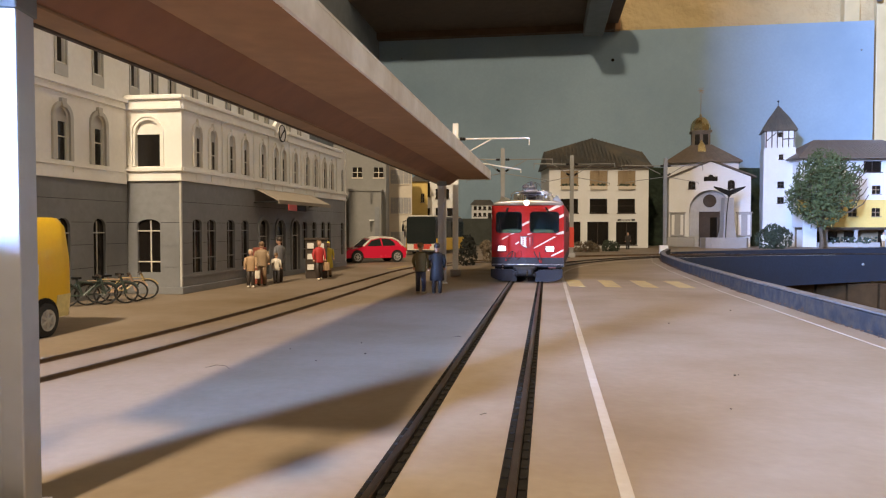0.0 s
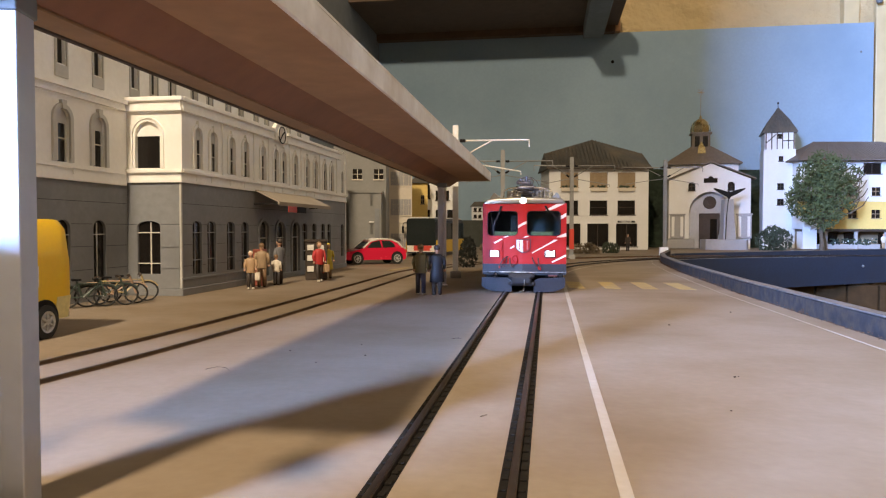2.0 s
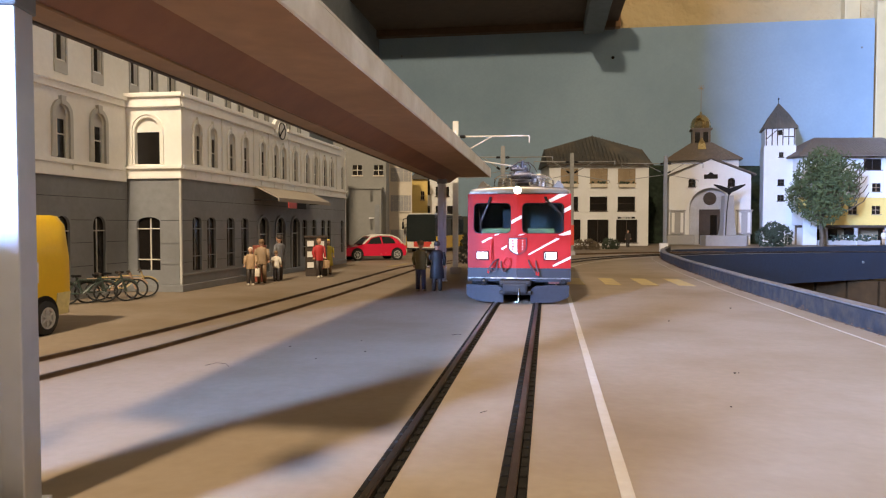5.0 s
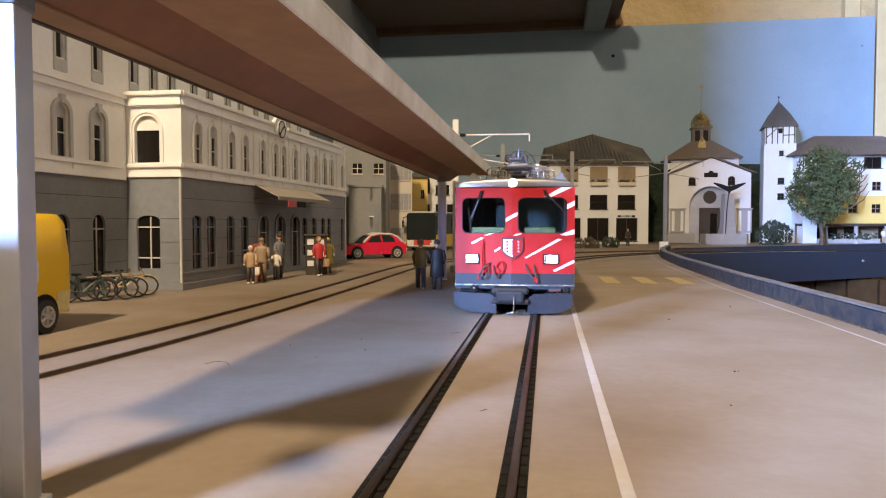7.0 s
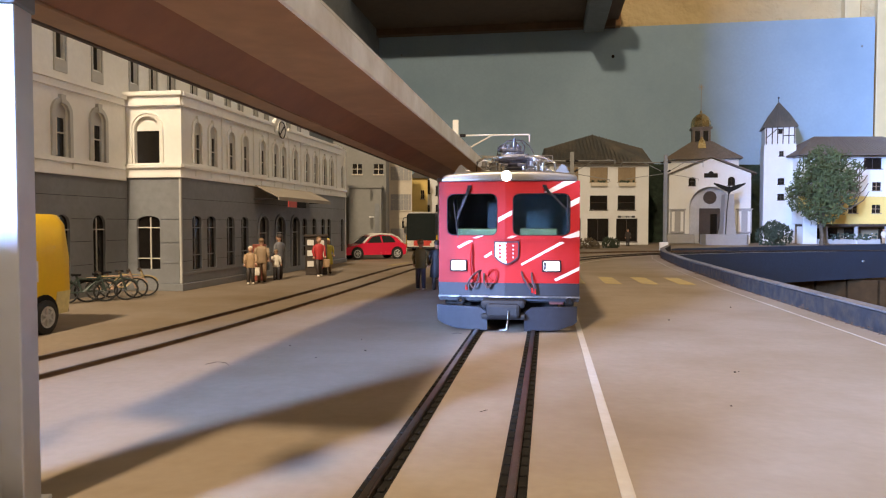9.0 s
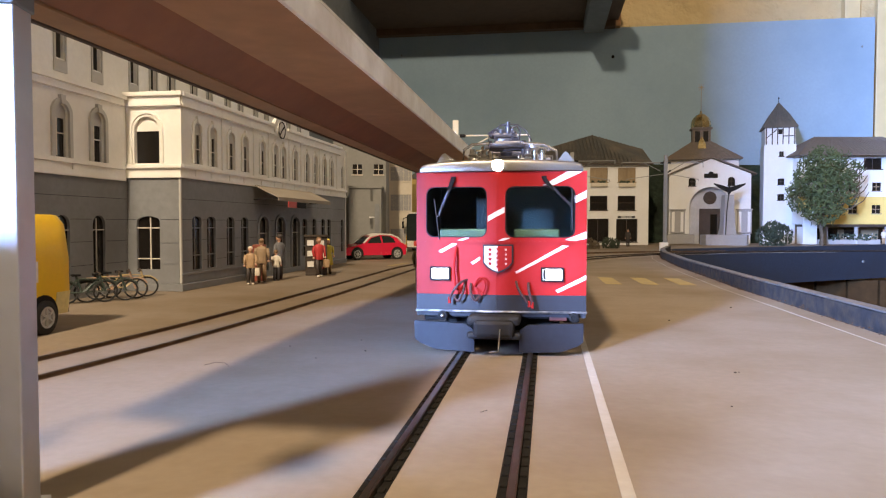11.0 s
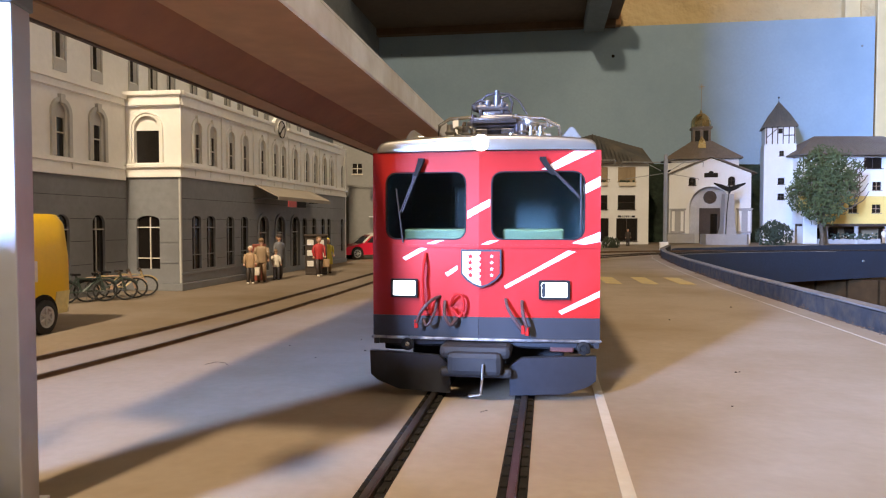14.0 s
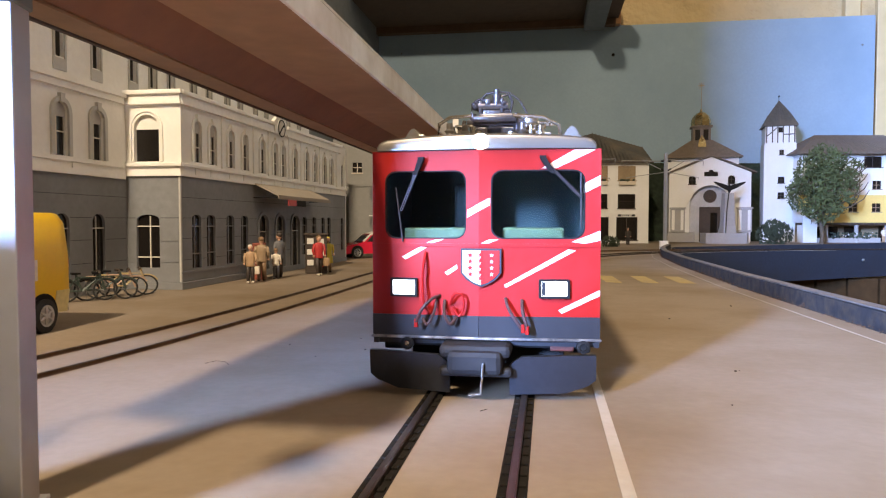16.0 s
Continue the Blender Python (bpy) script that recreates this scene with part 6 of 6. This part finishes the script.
def bicycle(x, y, turn, lean, paint, label):
    t = thing("bicycle", mm(x + 3.6, y - 4, 0, 0, 0, turn) @ pose(0, 0, 0, lean, 0, 0) @ Matrix.Diagonal((0.92, 0.92, 0.84, 1)), label, "bicycle", "bicycles at the wall")
    for cx in (-6.0, 6.0):
        w_ = Mesh()
        n = 26
        for k in range(n):
            a0, a1 = 2 * math.pi * k / n, 2 * math.pi * (k + 1) / n
            w_.tube([(cx + 3.7 * math.cos(a0), 0, 4.05 + 3.7 * math.sin(a0)), (cx + 3.7 * math.cos(a1), 0, 4.05 + 3.7 * math.sin(a1))], 0.33, 5)
        ty = part("wheel", w_, M["rubber"], t)
        sp = Mesh()
        for k in range(8):
            a = math.pi * k / 4
            sp.tube([(cx, 0, 4.05), (cx + 3.5 * math.cos(a), 0, 4.05 + 3.5 * math.sin(a))], 0.07, 4)
        part("spokes", sp, M["mast"], ty)
        part("mudguard", Mesh().tube([(cx + 4.25 * math.cos(a), 0, 4.05 + 4.25 * math.sin(a)) for a in (0.5, 0.9, 1.3, 1.7, 2.1, 2.5)], 0.3, 5), paint, ty)
    f = Mesh().tube([(-6, 0, 4), (-1.2, 0, 4.0), (4.2, 0, 8.8), (-2.8, 0, 8.9), (-6, 0, 4)], 0.38, 6).tube([(-1.2, 0, 4), (-3.0, 0, 10)], 0.38, 6).tube([(6, 0, 4), (4.0, 0, 10.6)], 0.38, 6)
    part("frame", f, paint, t, smooth=True)
    part("handlebar", Mesh().tube([(3.2, -2.6, 10.4), (3.9, -2.0, 11.0), (4.0, 0, 10.8), (3.9, 2.0, 11.0), (3.2, 2.6, 10.4)], 0.28, 6), M["wood_dark"], t)
    part("saddle", Mesh().hull([[(-4.4, -1.1, 10.0), (-4.4, 1.1, 10.0), (-4.4, 1.1, 10.7), (-4.4, -1.1, 10.7)], [(-1.6, -0.35, 10.0), (-1.6, 0.35, 10.0), (-1.6, 0.35, 10.6), (-1.6, -0.35, 10.6)]]), M["black"], t)
    part("carrier", Mesh().box(-9.4, -4.6, -1.0, 1.0, 8.3, 8.6), paint, t)


M["bike_green"] = mat("bike_dark_green", (0.04, 0.06, 0.05), 0.4, vary=0.1)
M["bike_pink"] = mat("bike_pale_pink", (0.40, 0.27, 0.19), 0.4, vary=0.08)
M["bike_sand"] = mat("bike_sand", (0.42, 0.32, 0.15), 0.4, vary=0.08)
bicycle(-142.5, 198, 50, 4, M["bike_green"], "dark green bicycle leaning by the station wall")
bicycle(-139, 203, 42, 5, M["bike_green"], "black bicycle parked by the station wall")
bicycle(-139.5, 209, 34, 4, M["bike_pink"], "pale pink bicycle parked by the station wall")
bicycle(-140, 216, 36, 4, M["bike_sand"], "sand-coloured bicycle parked by the station wall")


def doll(x, y, turn, h, coat, legs, skin, hair, label, skirt=False, arm=0.0, bag=None, hat=False, stride=0.25, shoes=None):
    """A painted figurine, one plain mesh."""
    k = h / 20.0
    groups = []
    lg = Mesh()
    for s in (-1, 1):
        st = stride * s
        lg.tube([(s * 1.15, st, 0.7), (s * 1.1, st * 0.45, 5), (s * 0.95, 0, 10)], 0.78, 8, 1.2)
    groups.append((lg, legs))
    sh = Mesh()
    for s in (-1, 1):
        sh.ball(s * 1.2, stride * s - 0.6, 0.55, 0.8, 1.5, 0.6, 8)
    groups.append((sh, shoes or dark))
    ct = Mesh()
    prof = [(0.8, 0, 16.1), (1.9, 0.2, 15.8), (2.5, 0, 14.9), (2.3, 0, 12.6), (2.05, 0, 11.0), (2.4, 0, 8.8), (2.2, 0, 8.4)]
    if skirt:
        prof = prof[:5] + [(2.6, 0, 9), (2.9, 0, 5.2), (2.5, 0, 5.0)]
    ct.hull([[(r * math.cos(a) * 1.0, r * 0.66 * math.sin(a), z) for a in [2 * math.pi * i / 12 for i in range(12)]] for r, _, z in prof])
    for s in (-1, 1):
        bend = arm if s > 0 else arm * 0.4
        ct.tube([(s * 2.2, 0, 15.2), (s * 3.0, 0.3 - bend, 12.4), (s * (2.8 - bend * 0.3), -0.6 - bend * 1.8, 9.9 + bend * 1.4)], 0.78, 8, 0.55)
    groups.append((ct, coat))
    hd = Mesh().ball(0, -0.1, 17.9, 1.15, 1.3, 1.5, 10).cyl(0.6, 15.6, 17, 8)
    for s in (-1, 1):
        bend = arm if s > 0 else arm * 0.4
        hd.ball(s * (3.0 - bend * 0.3), -0.7 - bend * 1.8, 9.3 + bend * 1.4, 0.6, n=8)
    groups.append((hd, skin))
    hr_ = Mesh().ball(0, 0.25, 18.5, 1.3, 1.35, 1.2, 10)
    if hat:
        hr_.lathe([(2.2, 18.9), (2.2, 19.1), (1.3, 19.2), (1.2, 20.3)], 12)
    groups.append((hr_, hair))
    if bag:
        groups.append((Mesh().box(2.2, 4.6, -2.6, 1.4, 4.6, 8.6, 0.3), bag))
    me = bpy.data.meshes.new("figurine")
    out = bmesh.new()
    for i, (g, mt) in enumerate(groups):
        me.materials.append(mt)
        bmesh.ops.recalc_face_normals(g.bm, faces=g.bm.faces[:])
        g.bm.verts.index_update()
        vs = [out.verts.new(v.co * k * K) for v in g.bm.verts]
        for f in g.bm.faces:
            nf = out.faces.new([vs[v.index] for v in f.verts])
            nf.material_index, nf.smooth = i, True
        g.bm.free()
    out.to_mesh(me)
    out.free()
    ob = new("figurine", me)
    ob.matrix_basis = mm(x, y, 0.02, 0, 0, turn)
    return tagged(ob, label, "figurine", "painted figurines")


def paint(name, c):
    return mat(name, c, 0.55, vary=0.08, grain=600)


skin = paint("doll_skin", (0.52, 0.30, 0.20))
olive, blue, navy, brown = paint("doll_olive", (0.13, 0.10, 0.032)), paint("doll_blue", (0.045, 0.047, 0.085)), paint("doll_navy", (0.012, 0.011, 0.013)), paint("doll_brown", (0.20, 0.12, 0.06))
grey, white_, red_, dark, tan = paint("doll_grey", (0.13, 0.13, 0.14)), paint("doll_white", (0.62, 0.56, 0.46)), paint("doll_red", (0.42, 0.03, 0.03)), paint("doll_dark", (0.04, 0.03, 0.025)), paint("doll_tan", (0.38, 0.25, 0.14))
beige = paint("doll_beige", (0.30, 0.21, 0.125))
yell = paint("doll_yellow", (0.60, 0.48, 0.06))
doll(-45.6, 250, 170, 18.8, olive, blue, skin, brown, "figurine in olive jacket and blue trousers on the platform", arm=0.1, shoes=white_)
doll(-39.6, 250, 190, 18.6, navy, dark, skin, dark, "figurine in dark navy coat on the platform", skirt=True, arm=0.5)
doll(-116.6, 263, 20, 15.6, tan, dark, skin, white_, "small figurine with pale rucksack before the entrance", arm=0.8, bag=white_, shoes=white_)
doll(-116.2, 273, 200, 18.6, beige, brown, skin, brown, "figurine in beige jacket before the entrance", arm=0.4)
doll(-115.0, 289, 250, 20.2, grey, dark, skin, dark, "tall figurine in dark grey suit before the entrance", arm=0.2)
doll(-114.4, 284, 180, 13.4, white_, grey, skin, brown, "child figurine in white shirt before the entrance", arm=0.6)
doll(-102.8, 306, 40, 18.6, red_, dark, skin, brown, "figurine in red jacket carrying a brown case", arm=0.2, bag=tan, stride=1.6, shoes=white_)
doll(-105.0, 326, 30, 17.5, yell, tan, skin, yell, "figurine in yellow coat by the news stand", skirt=True, arm=0.4)
doll(86.0, 779, 10, 19, dark, navy, skin, dark, "dark figurine before the inn", arm=0.1)
doll(392, 893, 20, 19, white_, tan, skin, dark, "pale figurine serving under the arcade", arm=0.3)
stand = thing("news_stand", mm(-108.2, 318, 0, 0, 0, 20), "small news stand with white papers and brown cases", "news stand")
b = Mesh().box(-5, 5, -2.5, 2.5, 0.05, 1.2, 0.2).box(-4.9, 4.9, -2.2, 2.4, 1.2, 17.9).box(-5, -4.4, -2.4, 2.4, 1.2, 18).box(4.4, 5, -2.4, 2.4, 1.2, 18).box(-5.6, 5.6, -3, 3, 18.02, 19, 0.2)
part("rack", b, M["wood_dark"], stand)
for i in range(3):
    part("paper", Mesh().box(-4.2, -1.2, -2.9, -2.45, 4 + i * 5, 6.6 + i * 5, 0.1), M["white"], stand)
    part("paper", Mesh().box(0.8, 3.6, -2.9, -2.45, 3.4 + i * 5, 6.4 + i * 5, 0.1), (M["sign_redp"], M["cream_p"], M["white"])[i], stand)
ticket = thing("ticket_machine", mm(-120.5, 281, 0, 0, 0, 85), "red-brown machine standing before the station door", "machine")
part("casing", Mesh().box(-2.6, 2.6, -2, 2, 0.05, 15.5, 0.4), mat("machine_brown", (0.25, 0.07, 0.045), 0.45), ticket)
part("screen", Mesh().box(-1.6, 1.6, -2.2, -2.01, 9, 13), M["autoglass"], ticket)

# fibres and crumbs lying on the street
for q in ([(-57.5, 111, 0.15), (-56, 112.2, 0.4), (-54.2, 111.9, 0.35), (-53, 110.6, 0.15)], [(-8.4, 88.2, 0.1), (-7.9, 88.7, 0.16), (-7.6, 89.2, 0.1)], [(-20.5, 150, 0.12), (-19.4, 151, 0.2), (-18.5, 150.6, 0.12)]):
    tagged(part("fibre", Mesh().tube(q, 0.032, 5), M["black"]), "tiny dark fibre lying on the street", "debris", "street debris")
for x, y, r in ((30.0, 118.0, 0.24), (30.7, 118.5, 0.14), (-38, 140, 0.16), (-34, 128, 0.2), (-41, 120, 0.14), (30, 180, 0.25), (52, 210, 0.3), (24, 96, 0.16), (-50, 131, 0.16)):
    c = Mesh()
    c.ball(0, 0, r * 0.5, r, r * 0.7, r * 0.5, 6)
    tagged(part("crumb", c, M["wood_dark"], m=mm(x, y, 0.01)), "tiny brown crumb lying on the street", "debris", "street debris")


def motions():
    # the locomotive rolls towards the camera and stops
    ahead = [(0.0, 304.1), (0.5, 293.0), (1.0, 282.0), (1.5, 271.9), (2.0, 262.4), (2.5, 253.1), (3.0, 244.6), (3.5,
             236.5), (4.0, 228.5), (6.5, 190.3), (7.0, 183.2), (7.5, 176.0), (8.0, 168.8), (8.5, 161.6), (9.0, 155.0),
             (11.5, 120.9), (12.0, 114.1), (12.5, 108.0), (13.0, 102.3), (13.5, 97.7), (14.0, 95.1), (14.3, 94.9), (16.0,
             94.9)]
    walk(loco, [(t, mm(-8.65, y, -0.35 * min(1, max(0, (y - 100) / 50)), 0, 0, -max(0, (y - 262) * 0.06))) for t, y in ahead])


motions()
